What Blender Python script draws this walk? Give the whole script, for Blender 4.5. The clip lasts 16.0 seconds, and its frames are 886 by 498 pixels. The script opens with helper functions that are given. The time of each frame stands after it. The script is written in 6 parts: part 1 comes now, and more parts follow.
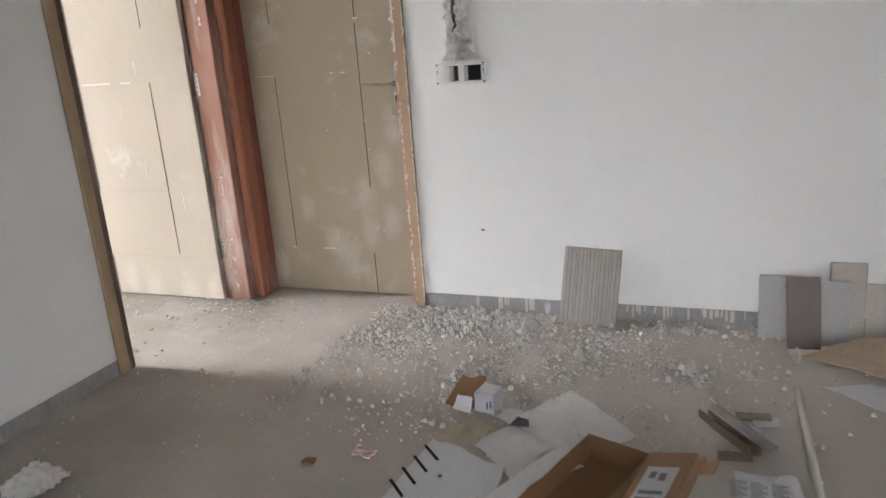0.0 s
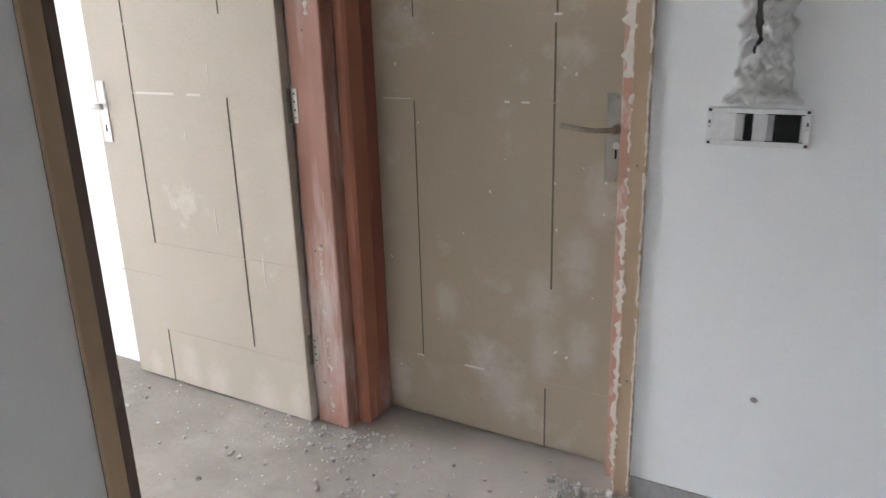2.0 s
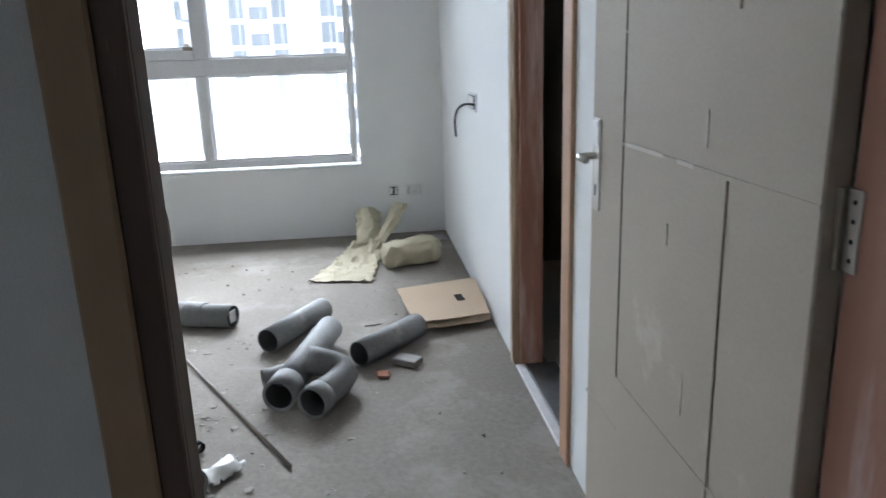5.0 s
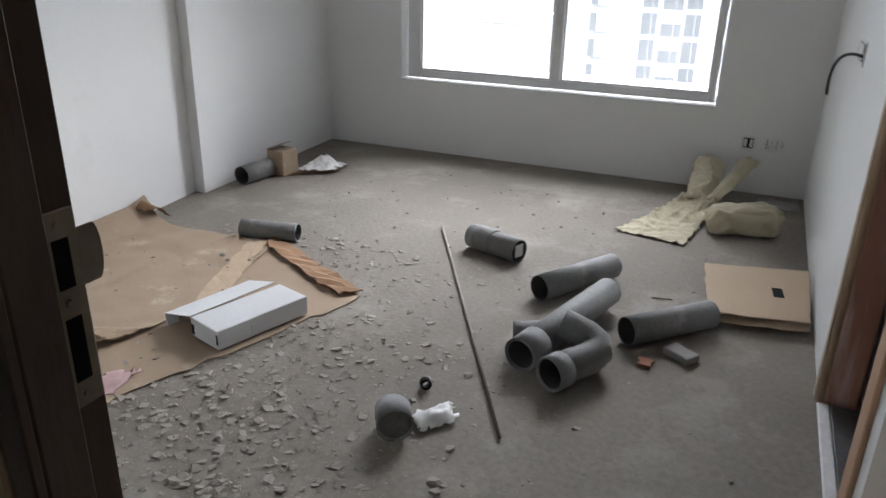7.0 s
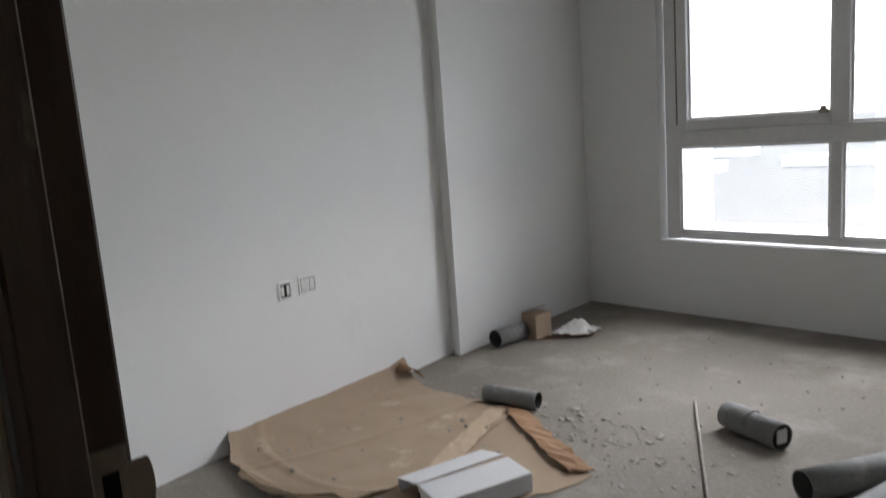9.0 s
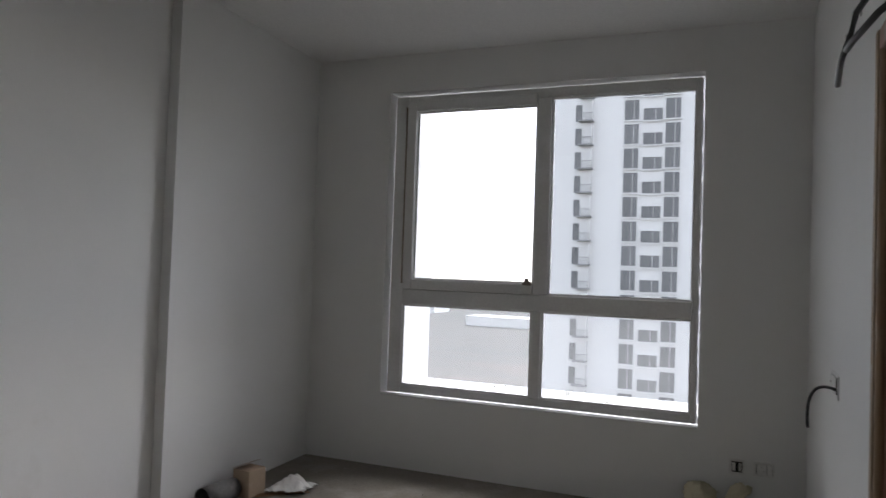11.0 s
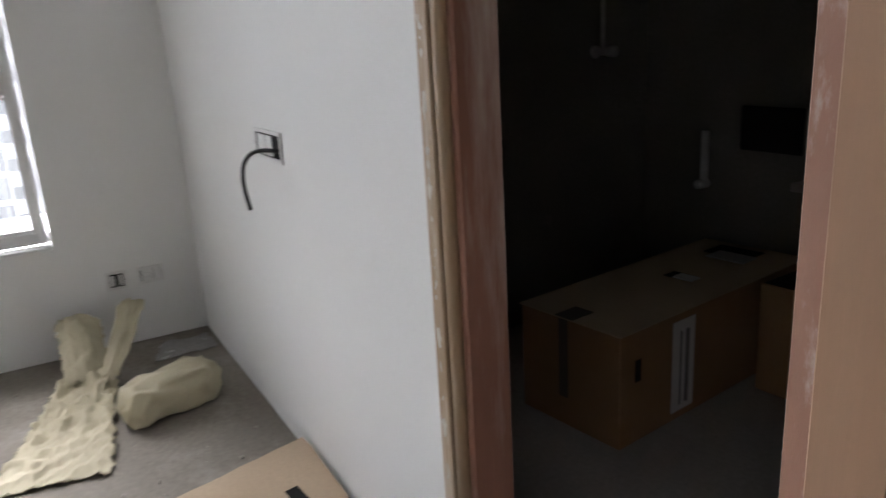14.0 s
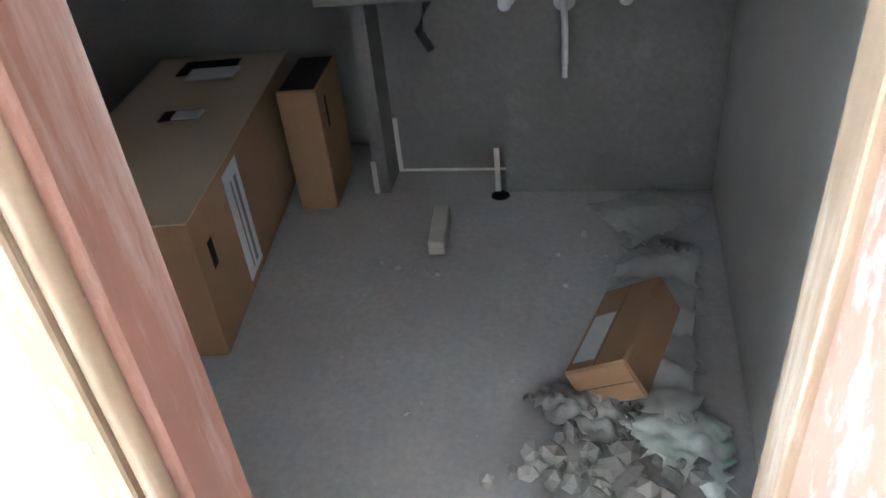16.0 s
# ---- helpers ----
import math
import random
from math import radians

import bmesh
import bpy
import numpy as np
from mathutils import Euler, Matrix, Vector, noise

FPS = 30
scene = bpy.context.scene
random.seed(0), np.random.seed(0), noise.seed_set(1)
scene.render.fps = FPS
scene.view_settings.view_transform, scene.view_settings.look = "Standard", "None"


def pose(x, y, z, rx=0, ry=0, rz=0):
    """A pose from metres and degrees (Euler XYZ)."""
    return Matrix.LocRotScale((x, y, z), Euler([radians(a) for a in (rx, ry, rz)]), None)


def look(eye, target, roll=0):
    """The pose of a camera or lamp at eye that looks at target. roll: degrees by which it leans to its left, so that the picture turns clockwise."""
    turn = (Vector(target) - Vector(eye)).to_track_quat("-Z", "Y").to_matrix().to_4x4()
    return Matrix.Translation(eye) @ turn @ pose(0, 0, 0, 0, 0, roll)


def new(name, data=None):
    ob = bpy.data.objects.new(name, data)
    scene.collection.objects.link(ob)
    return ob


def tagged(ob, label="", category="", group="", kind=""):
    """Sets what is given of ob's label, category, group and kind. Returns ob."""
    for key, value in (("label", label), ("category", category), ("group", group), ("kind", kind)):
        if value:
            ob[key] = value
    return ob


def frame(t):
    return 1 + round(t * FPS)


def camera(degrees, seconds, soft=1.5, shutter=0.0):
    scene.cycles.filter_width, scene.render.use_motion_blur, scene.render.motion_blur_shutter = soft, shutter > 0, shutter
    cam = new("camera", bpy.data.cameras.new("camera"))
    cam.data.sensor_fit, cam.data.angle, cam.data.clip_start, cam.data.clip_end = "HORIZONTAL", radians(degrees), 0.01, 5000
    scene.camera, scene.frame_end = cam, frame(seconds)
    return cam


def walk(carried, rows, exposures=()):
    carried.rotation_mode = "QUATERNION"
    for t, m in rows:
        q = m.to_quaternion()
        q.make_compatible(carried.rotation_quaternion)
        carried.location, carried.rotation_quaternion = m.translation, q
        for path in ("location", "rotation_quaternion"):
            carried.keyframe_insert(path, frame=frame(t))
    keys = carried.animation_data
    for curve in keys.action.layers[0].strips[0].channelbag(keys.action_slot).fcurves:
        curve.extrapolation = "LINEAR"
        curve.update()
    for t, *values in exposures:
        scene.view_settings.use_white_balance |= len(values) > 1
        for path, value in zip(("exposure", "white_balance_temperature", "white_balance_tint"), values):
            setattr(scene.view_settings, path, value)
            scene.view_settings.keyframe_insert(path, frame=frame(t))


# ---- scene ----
cam = camera(63.0, 16.0, 1.4, 0.3)
PATH = [
    (0, (2.145, 0.5, 1.158), (1.44, 2.288, 0.602), -4.2),
    (0.5, (1.937, 0.842, 1.196), (1.246, 2.629, 0.622), -5.1),
    (1, (1.793, 1.197, 1.181), (0.871, 2.901, 0.681), -2.2),
    (1.5, (1.604, 1.454, 1.221), (0.575, 3.087, 0.696), -2.1),
    (2, (1.354, 1.625, 1.254), (0.393, 3.276, 0.662), -1.6),
    (2.5, (1.207, 1.847, 1.227), (0.128, 3.399, 0.572), -0.8),
    (3, (1.025, 2.062, 1.242), (-0.226, 3.442, 0.513), -1.8),
    (3.5, (0.865, 2.229, 1.252), (-0.544, 3.488, 0.596), 0.5),
    (4, (0.818, 2.401, 1.257), (-0.817, 3.367, 0.631), -1.8),
    (4.5, (0.821, 2.591, 1.271), (-1.006, 3.152, 0.681), -1.6),
    (4.7, (0.771, 2.636, 1.254), (-1.105, 3.054, 0.702), -1.7),
    (6.8, (0.316, 2.96, 1.305), (-1.412, 2.274, 0.568), -0.1),
    (7, (0.288, 2.958, 1.304), (-1.418, 2.22, 0.565), 1.3),
    (7.5, (0.212, 3.033, 1.316), (-1.412, 2.087, 0.633), 2.2),
    (8, (0.155, 3.084, 1.315), (-1.328, 1.884, 0.716), -0.9),
    (8.5, (0.131, 3.114, 1.323), (-1.223, 1.722, 0.845), -2.9),
    (9, (0.131, 3.129, 1.374), (-1.232, 1.7, 1.056), -4.2),
    (9.2, (0.132, 3.105, 1.402), (-1.256, 1.677, 1.206), -4.5),
    (11.3, (0.184, 2.915, 1.402), (-1.698, 2.237, 1.416), 2.3),
    (11.5, (0.142, 2.871, 1.392), (-1.76, 2.253, 1.354), 2.3),
    (12, (0.018, 2.806, 1.348), (-1.924, 2.364, 1.172), 1.8),
    (12.5, (-0.254, 2.84, 1.312), (-2.201, 2.477, 1.031), 1.0),
    (13, (-0.477, 2.796, 1.295), (-2.418, 2.527, 0.893), 0.5),
    (13.5, (-0.665, 2.613, 1.268), (-2.563, 3.057, 0.822), -1.5),
    (14, (-0.978, 2.668, 1.266), (-2.652, 3.617, 0.719), -3.4),
    (14.5, (-1.226, 2.748, 1.248), (-2.58, 4.068, 0.597), -3.1),
    (15, (-1.408, 2.695, 1.231), (-2.297, 4.265, 0.368), -4.1),
    (15.5, (-1.545, 2.783, 1.194), (-2.088, 4.435, 0.206), -4.2),
    (16, (-1.656, 2.888, 1.166), (-1.989, 4.51, 0.044), -6.2),
]
EXPOSURES = [(0, 5.6, 6600, 18), (1, 5.35, 6500, 18), (1.5, 5.25, 6350, 17), (2.5, 5.2, 6200, 16), (3.5, 4.9, 6000, 14), (4.5, 4.1, 5650, 10), (7, 3.05, 6100, 14), (8, 2.7, 6200, 14), (9, 2.6, 6250, 14), (11.3, 1.95, 6300, 16),
             (12.5, 2.25, 6300, 16), (13.5, 2.85, 6350, 16), (14, 3.35, 6350, 16), (14.5, 4.0, 6250, 16), (15, 4.8, 6100, 12), (15.5, 5.85, 5600, 10), (16, 6.15, 5600, 10)]
walk(cam, [(t, look(eye, target, roll)) for t, eye, target, roll in PATH], EXPOSURES)

# ---- world and sun: bright overcast sky ----
world = bpy.data.worlds.new("overcast_sky")
scene.world = world
world.use_nodes = True
wt = world.node_tree
sky = wt.nodes.new("ShaderNodeTexSky")
sky.sky_type, sky.sun_disc = "NISHITA", False
sky.sun_elevation, sky.sun_rotation = radians(40), radians(-72)
sky.dust_density, sky.air_density = 1.0, 1.0
pale = wt.nodes.new("ShaderNodeHueSaturation")
pale.inputs["Saturation"].default_value = 0.3
wt.links.new(sky.outputs[0], pale.inputs["Color"])
wt.links.new(pale.outputs[0], wt.nodes["Background"].inputs["Color"])
wt.nodes["Background"].inputs["Strength"].default_value = 0.15
sun = new("sun", bpy.data.lights.new("sun", "SUN"))
sun.data.energy, sun.data.angle, sun.data.color = 1.0, radians(50), (1.0, 0.99, 0.97)
sun.matrix_world = look((-30, 4, 26), (0, 2, 0))

# ---- materials ----
def mat(name, base, second=None, rough=0.8, metal=0.0, scale=6.0, fine=60.0, bump=0.15, lo=0.35, hi=0.7,
        stain=None, stain_scale=2.5, stain_at=0.62, stain_soft=0.12, stretch=(1, 1, 1), vary=0.0, bump_dist=0.004):
    """A surface with broad mottling, fine grain, relief and an optional stain of its own shape, in object space."""
    m = bpy.data.materials.new(name)
    m.use_nodes = True
    nt = m.node_tree
    nd, ln = nt.nodes, nt.links
    bs = nd["Principled BSDF"]
    bs.inputs["Roughness"].default_value, bs.inputs["Metallic"].default_value = rough, metal
    co = nd.new("ShaderNodeTexCoord")
    mp = nd.new("ShaderNodeMapping")
    mp.inputs["Scale"].default_value = stretch
    ln.new(co.outputs["Object"], mp.inputs["Vector"])

    def noise_node(sc, detail=6.0, rough_=0.6):
        n = nd.new("ShaderNodeTexNoise")
        n.inputs["Scale"].default_value, n.inputs["Detail"].default_value, n.inputs["Roughness"].default_value = sc, detail, rough_
        ln.new(mp.outputs[0], n.inputs["Vector"])
        return n

    def ramp(src, a, b):
        r = nd.new("ShaderNodeMapRange")
        r.inputs["From Min"].default_value, r.inputs["From Max"].default_value = a, b
        ln.new(src, r.inputs["Value"])
        return r.outputs[0]

    def mix(fac, c1, c2, mode="MIX"):
        x = nd.new("ShaderNodeMix")
        x.data_type, x.blend_type = "RGBA", mode
        for sock, v in ((x.inputs[0], fac), (x.inputs[6], c1), (x.inputs[7], c2)):
            if hasattr(v, "node"):
                ln.new(v, sock)
            else:
                sock.default_value = v if isinstance(v, float) else (*v, 1)
        return x.outputs[2]

    second = second or tuple(c * 0.8 for c in base)
    broad, grain = noise_node(scale), noise_node(fine, 4.0)
    col = mix(ramp(broad.outputs[0], lo, hi), base, second)
    col = mix(ramp(grain.outputs[0], 0.3, 0.8), col, tuple(c * 0.86 for c in base))
    if stain:
        st = noise_node(stain_scale, 8.0, 0.68)
        col = mix(ramp(st.outputs[0], stain_at, stain_at + stain_soft), col, stain)
    if vary:
        info = nd.new("ShaderNodeObjectInfo")
        geo = nd.new("ShaderNodeNewGeometry")
        add = nd.new("ShaderNodeMath")
        ln.new(info.outputs["Random"], add.inputs[0])
        ln.new(geo.outputs["Random Per Island"], add.inputs[1])
        col = mix(ramp(add.outputs[0], 0.0, 2.0), col, tuple(max(0.0, c * (1 - vary)) for c in base))
    ln.new(col, bs.inputs["Base Color"])
    if bump:
        bp = nd.new("ShaderNodeBump")
        bp.inputs["Strength"].default_value, bp.inputs["Distance"].default_value = bump, bump_dist
        ad = nd.new("ShaderNodeMath")
        ad.operation = "ADD"
        ln.new(grain.outputs[0], ad.inputs[0])
        ln.new(broad.outputs[0], ad.inputs[1])
        ln.new(ad.outputs[0], bp.inputs["Height"])
        ln.new(bp.outputs[0], bs.inputs["Normal"])
    return m


PLASTER = mat("white_wall_putty", (0.85, 0.855, 0.84), (0.81, 0.815, 0.80), 0.85, scale=1.6, fine=380, bump=0.02,
              stain=(0.7, 0.69, 0.66), stain_scale=1.3, stain_at=0.63, stain_soft=0.2)
CEIL = mat("white_ceiling_paint", (0.84, 0.84, 0.83), (0.81, 0.81, 0.80), 0.9, scale=1.5, fine=90, bump=0.06)
CONCRETE = mat("dusty_cement_floor", (0.22, 0.197, 0.166), (0.285, 0.26, 0.223), 0.9, scale=1.1, fine=45, bump=0.45, lo=0.36, hi=0.66,
               stain=(0.36, 0.335, 0.297), stain_scale=2.2, stain_at=0.52, stain_soft=0.22)
BROWNCARD = mat("dark_brown_carton_inside", (0.27, 0.155, 0.075), (0.22, 0.125, 0.06), 0.85, scale=4, fine=90, bump=0.12)
SKIRT = mat("raw_cement_skirting", (0.3, 0.29, 0.28), (0.4, 0.39, 0.38), 0.9, scale=5, fine=70, bump=0.4,
            stain=(0.66, 0.66, 0.66), stain_scale=9, stain_at=0.6, stain_soft=0.08, stretch=(1, 1, 0.35))
HALLTRIM = mat("weathered_tan_wood_edge", (0.46, 0.33, 0.21), (0.36, 0.255, 0.165), 0.7, scale=8, fine=60, bump=0.2, stretch=(1, 1, 0.1),
               stain=(0.42, 0.36, 0.29), stain_scale=5, stain_at=0.6, stain_soft=0.1)
MORTAR = mat("dark_crusted_mortar", (0.12, 0.11, 0.1), (0.2, 0.185, 0.17), 0.95, scale=60, fine=160, bump=0.6)
LEAF = mat("primed_beige_door_board", (0.47, 0.415, 0.335), (0.425, 0.375, 0.3), 0.7, scale=2, fine=140, bump=0.06,
           stain=(0.56, 0.52, 0.45), stain_scale=3.6, stain_at=0.61, stain_soft=0.12)
DUSTLEAF = mat("scuffed_beige_door_board", (0.36, 0.3, 0.22), (0.32, 0.265, 0.19), 0.7, scale=2, fine=140, bump=0.07,
               stain=(0.5, 0.46, 0.41), stain_scale=3.2, stain_at=0.55, stain_soft=0.25)
GROOVE = mat("dark_groove", (0.13, 0.105, 0.08), None, 0.9, scale=8, bump=0)
SMEAR = mat("white_paint_smear", (0.66, 0.62, 0.55), None, 0.8, scale=20, bump=0.2)
REDWOOD = mat("red_oxide_wood_frame", (0.27, 0.092, 0.058), (0.2, 0.068, 0.045), 0.55, scale=7, fine=50, bump=0.2, stretch=(1, 1, 0.12),
              stain=(0.5, 0.36, 0.3), stain_scale=5, stain_at=0.6, stain_soft=0.12)
PINKWOOD = mat("pink_primer_wood_frame", (0.39, 0.2, 0.145), (0.3, 0.135, 0.095), 0.6, scale=9, fine=60, bump=0.2, stretch=(1, 1, 0.12),
               stain=(0.6, 0.5, 0.45), stain_scale=7, stain_at=0.5, stain_soft=0.16)
PATCHED = mat("pink_jamb_smeared_with_putty", (0.47, 0.27, 0.195), (0.4, 0.2, 0.14), 0.65, scale=9, fine=60, bump=0.25, stretch=(1, 1, 0.4),
              stain=(0.60, 0.49, 0.44), stain_scale=16, stain_at=0.52, stain_soft=0.12)
TANWOOD = mat("raw_tan_wood_trim", (0.43, 0.305, 0.195), (0.36, 0.25, 0.16), 0.65, scale=7, fine=60, bump=0.2, stretch=(1, 1, 0.1),
              stain=(0.62, 0.53, 0.42), stain_scale=6, stain_at=0.6, stain_soft=0.1)
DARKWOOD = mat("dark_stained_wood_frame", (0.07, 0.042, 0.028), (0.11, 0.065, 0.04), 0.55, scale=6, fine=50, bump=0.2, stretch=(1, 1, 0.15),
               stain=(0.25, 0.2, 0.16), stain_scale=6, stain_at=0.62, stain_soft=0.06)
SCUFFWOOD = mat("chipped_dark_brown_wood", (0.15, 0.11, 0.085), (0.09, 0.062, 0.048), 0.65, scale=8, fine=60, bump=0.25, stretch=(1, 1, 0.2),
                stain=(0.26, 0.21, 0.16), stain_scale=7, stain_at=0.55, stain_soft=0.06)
# Lighter copy of the red frame wood, with a highlight in its colour.
ORANGEWOOD = mat("highlit_orange_red_wood", (0.37, 0.145, 0.085), (0.28, 0.1, 0.06), 0.55, scale=7, fine=50, bump=0.2, stretch=(1, 1, 0.12),
                 stain=(0.48, 0.3, 0.22), stain_scale=6, stain_at=0.6, stain_soft=0.1)
STEEL = mat("brushed_steel", (0.6, 0.58, 0.54), None, 0.35, 1.0, scale=20, bump=0.05)
ZINC = mat("dull_zinc_plate", (0.5, 0.49, 0.47), (0.42, 0.41, 0.39), 0.5, 0.35, scale=20, bump=0.05)
# Chrome's bright highlights put into a pale, barely metallic base colour.
SATIN = mat("chrome_with_painted_gleam", (0.78, 0.78, 0.77), None, 0.4, 0.35, scale=20, bump=0)
CHROME = mat("chrome", (0.8, 0.8, 0.8), None, 0.12, 1.0, scale=20, bump=0)
TARNISH = mat("paint_dulled_lock_plate", (0.34, 0.32, 0.27), (0.26, 0.235, 0.19), 0.45, 0.5, scale=25, bump=0.1)
DULLSTEEL = mat("tarnished_steel", (0.3, 0.26, 0.21), (0.2, 0.17, 0.13), 0.5, 1.0, scale=30, bump=0.1)
WHITEPL = mat("white_plastic", (0.82, 0.82, 0.8), None, 0.4, scale=15, bump=0.03)
BLACK = mat("black_void", (0.008, 0.008, 0.008), None, 1.0, scale=15, bump=0)
GREYPVC = mat("dusty_grey_pvc", (0.19, 0.192, 0.19), (0.25, 0.25, 0.243), 0.7, scale=9, fine=80, bump=0.05,
              stain=(0.36, 0.35, 0.33), stain_scale=7, stain_at=0.6)
CARD = mat("brown_cardboard", (0.40, 0.305, 0.215), (0.345, 0.255, 0.175), 0.85, scale=4, fine=90, bump=0.15,
           stain=(0.5, 0.41, 0.3), stain_scale=5, stain_at=0.58)
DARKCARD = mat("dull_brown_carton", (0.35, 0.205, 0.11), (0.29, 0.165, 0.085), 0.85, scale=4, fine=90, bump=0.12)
# Pale card; on the large carton's top it stands in for light.
PALECARD = mat("pale_and_lit_carton_card", (0.52, 0.4, 0.28), (0.47, 0.355, 0.24), 0.85, scale=3, fine=90, bump=0.1)
WHITECARD = mat("white_card", (0.72, 0.73, 0.74), (0.66, 0.67, 0.68), 0.75, scale=5, fine=80, bump=0.08)
PAPER = mat("white_paper", (0.66, 0.66, 0.66), (0.58, 0.58, 0.58), 0.85, scale=8, bump=0.1)
INK = mat("grey_print", (0.2, 0.2, 0.21), None, 0.8, scale=30, bump=0)
PLASTIC = mat("milky_plastic_film", (0.74, 0.735, 0.71), (0.62, 0.615, 0.59), 0.35, scale=12, fine=50, bump=0.25)
DUSTFILM = mat("cement_dusted_plastic", (0.40, 0.395, 0.37), (0.28, 0.275, 0.255), 0.6, scale=9, fine=50, bump=0.3,
               stain=(0.52, 0.52, 0.5), stain_scale=6, stain_at=0.6)
SACKING = mat("cream_woven_sheet", (0.55, 0.5, 0.35), (0.46, 0.41, 0.285), 0.75, scale=8, fine=150, bump=0.25,
              stain=(0.4, 0.34, 0.22), stain_scale=6, stain_at=0.63)
FLAKE = mat("dirty_plaster_flake", (0.44, 0.405, 0.35), (0.33, 0.3, 0.258), 0.95, scale=14, fine=120, bump=0.3, vary=0.35)
PRIMEDTAN = mat("patchily_primed_tan_wood", (0.5, 0.31, 0.195), (0.42, 0.245, 0.15), 0.65, scale=9, fine=60, bump=0.2, stretch=(1, 1, 0.12),
                stain=(0.62, 0.47, 0.4), stain_scale=8, stain_at=0.52, stain_soft=0.12)
# Near-black colour that stands in for the shade inside the pipes.
BORESHADE = mat("pipe_inside_shade", (0.05, 0.05, 0.05), None, 0.8, scale=10, bump=0.05)
RUBBLE = mat("plaster_rubble", (0.8, 0.77, 0.715), (0.56, 0.535, 0.485), 0.95, scale=30, fine=120, bump=0.5, vary=0.45)
TILE_GREY = mat("grey_wall_tile", (0.42, 0.415, 0.4), (0.47, 0.465, 0.45), 0.6, scale=6, fine=80, bump=0.1)
TILE_RIB = mat("ribbed_beige_tile", (0.4, 0.37, 0.335), (0.31, 0.285, 0.26), 0.6, scale=5, fine=70, bump=0.15, stretch=(6, 6, 0.4))
TILE_DARK = mat("brown_floor_tile", (0.16, 0.13, 0.115), (0.2, 0.165, 0.145), 0.55, scale=6, fine=90, bump=0.1,
                stain=(0.5, 0.45, 0.4), stain_scale=7, stain_at=0.68, stain_soft=0.04)
TILE_PALE = mat("pale_beige_tile", (0.5, 0.46, 0.39), (0.45, 0.41, 0.35), 0.5, scale=4, fine=60, bump=0.05)
CEMENT = mat("raw_grey_cement_render", (0.185, 0.18, 0.163), (0.235, 0.23, 0.21), 0.95, scale=3, fine=60, bump=0.4,
             stain=(0.27, 0.265, 0.245), stain_scale=4, stain_at=0.62)
PALECEMENT = mat("smoothed_pale_cement_render", (0.40, 0.385, 0.35), (0.34, 0.325, 0.295), 0.9, scale=2.5, fine=70, bump=0.15,
                 stain=(0.46, 0.45, 0.42), stain_scale=2.0, stain_at=0.6, stain_soft=0.2)
BATHFLOOR = mat("grey_screed", (0.46, 0.448, 0.428), (0.54, 0.528, 0.508), 0.95, scale=4, fine=60, bump=0.35)
SLAB = mat("speckled_stone_counter", (0.36, 0.33, 0.29), (0.26, 0.235, 0.205), 0.6, scale=18, fine=160, bump=0.25)
ROUGHSLAB = mat("rough_mortared_apron", (0.17, 0.155, 0.13), (0.3, 0.275, 0.24), 0.9, scale=22, fine=120, bump=0.6)
GRANITE = mat("black_speckled_sill", (0.07, 0.068, 0.066), (0.14, 0.135, 0.13), 0.4, scale=40, fine=150, bump=0.1,
              stain=(0.35, 0.34, 0.33), stain_scale=5, stain_at=0.6)
CERAMIC = mat("white_ceramic", (0.76, 0.76, 0.75), None, 0.15, scale=10, bump=0)
UPVC = mat("grey_white_window_frame", (0.76, 0.76, 0.75), (0.7, 0.7, 0.69), 0.45, scale=6, fine=60, bump=0.05)
MASTIC = mat("white_sealant", (0.8, 0.8, 0.8), None, 0.6, scale=30, bump=0.3)
WIRE = mat("black_cable", (0.03, 0.03, 0.032), None, 0.45, scale=20, bump=0)
PALEPINK = mat("pale_pink_paper", (0.66, 0.52, 0.49), (0.58, 0.44, 0.41), 0.85, scale=15, bump=0.3)
PINK = mat("faded_pink_cloth", (0.55, 0.38, 0.37), (0.47, 0.31, 0.31), 0.85, scale=15, bump=0.3)
GREENBAG = mat("green_white_printed_sack", (0.6, 0.64, 0.58), (0.32, 0.55, 0.38), 0.6, scale=7, lo=0.5, hi=0.56, bump=0.3)
STONE = mat("broken_cement_lumps", (0.42, 0.41, 0.38), (0.32, 0.31, 0.285), 0.95, scale=12, fine=80, bump=0.5, vary=0.3)
BRICK = mat("grey_cement_block", (0.36, 0.355, 0.34), None, 0.95, scale=12, fine=80, bump=0.4)
REDCHIP = mat("red_brick_chip", (0.4, 0.2, 0.13), None, 0.95, scale=12, bump=0.4)
ROD = mat("rusty_conduit", (0.22, 0.19, 0.16), (0.3, 0.27, 0.23), 0.7, scale=12, bump=0.2)
CREAMPIPE = mat("cream_pvc_conduit", (0.62, 0.6, 0.5), None, 0.45, scale=8, bump=0.05)
FACADE = mat("white_tower_render", (0.72, 0.71, 0.7), (0.66, 0.65, 0.64), 0.9, scale=0.15, fine=2, bump=0)
TOWERGLASS = mat("tower_window_glass", (0.15, 0.152, 0.155), (0.24, 0.24, 0.24), 0.5, scale=0.4, fine=3, bump=0, vary=0.3)
LAND = mat("hazy_scrub_land", (0.1, 0.1, 0.088), (0.15, 0.137, 0.12), 0.95, scale=0.012, fine=0.2, bump=0, lo=0.42, hi=0.6,
           stain=(0.25, 0.2, 0.175), stain_scale=0.02, stain_at=0.55, stretch=(1, 0.25, 1))
RAIL = mat("grey_balcony_rail", (0.3, 0.3, 0.3), None, 0.6, scale=3, bump=0)


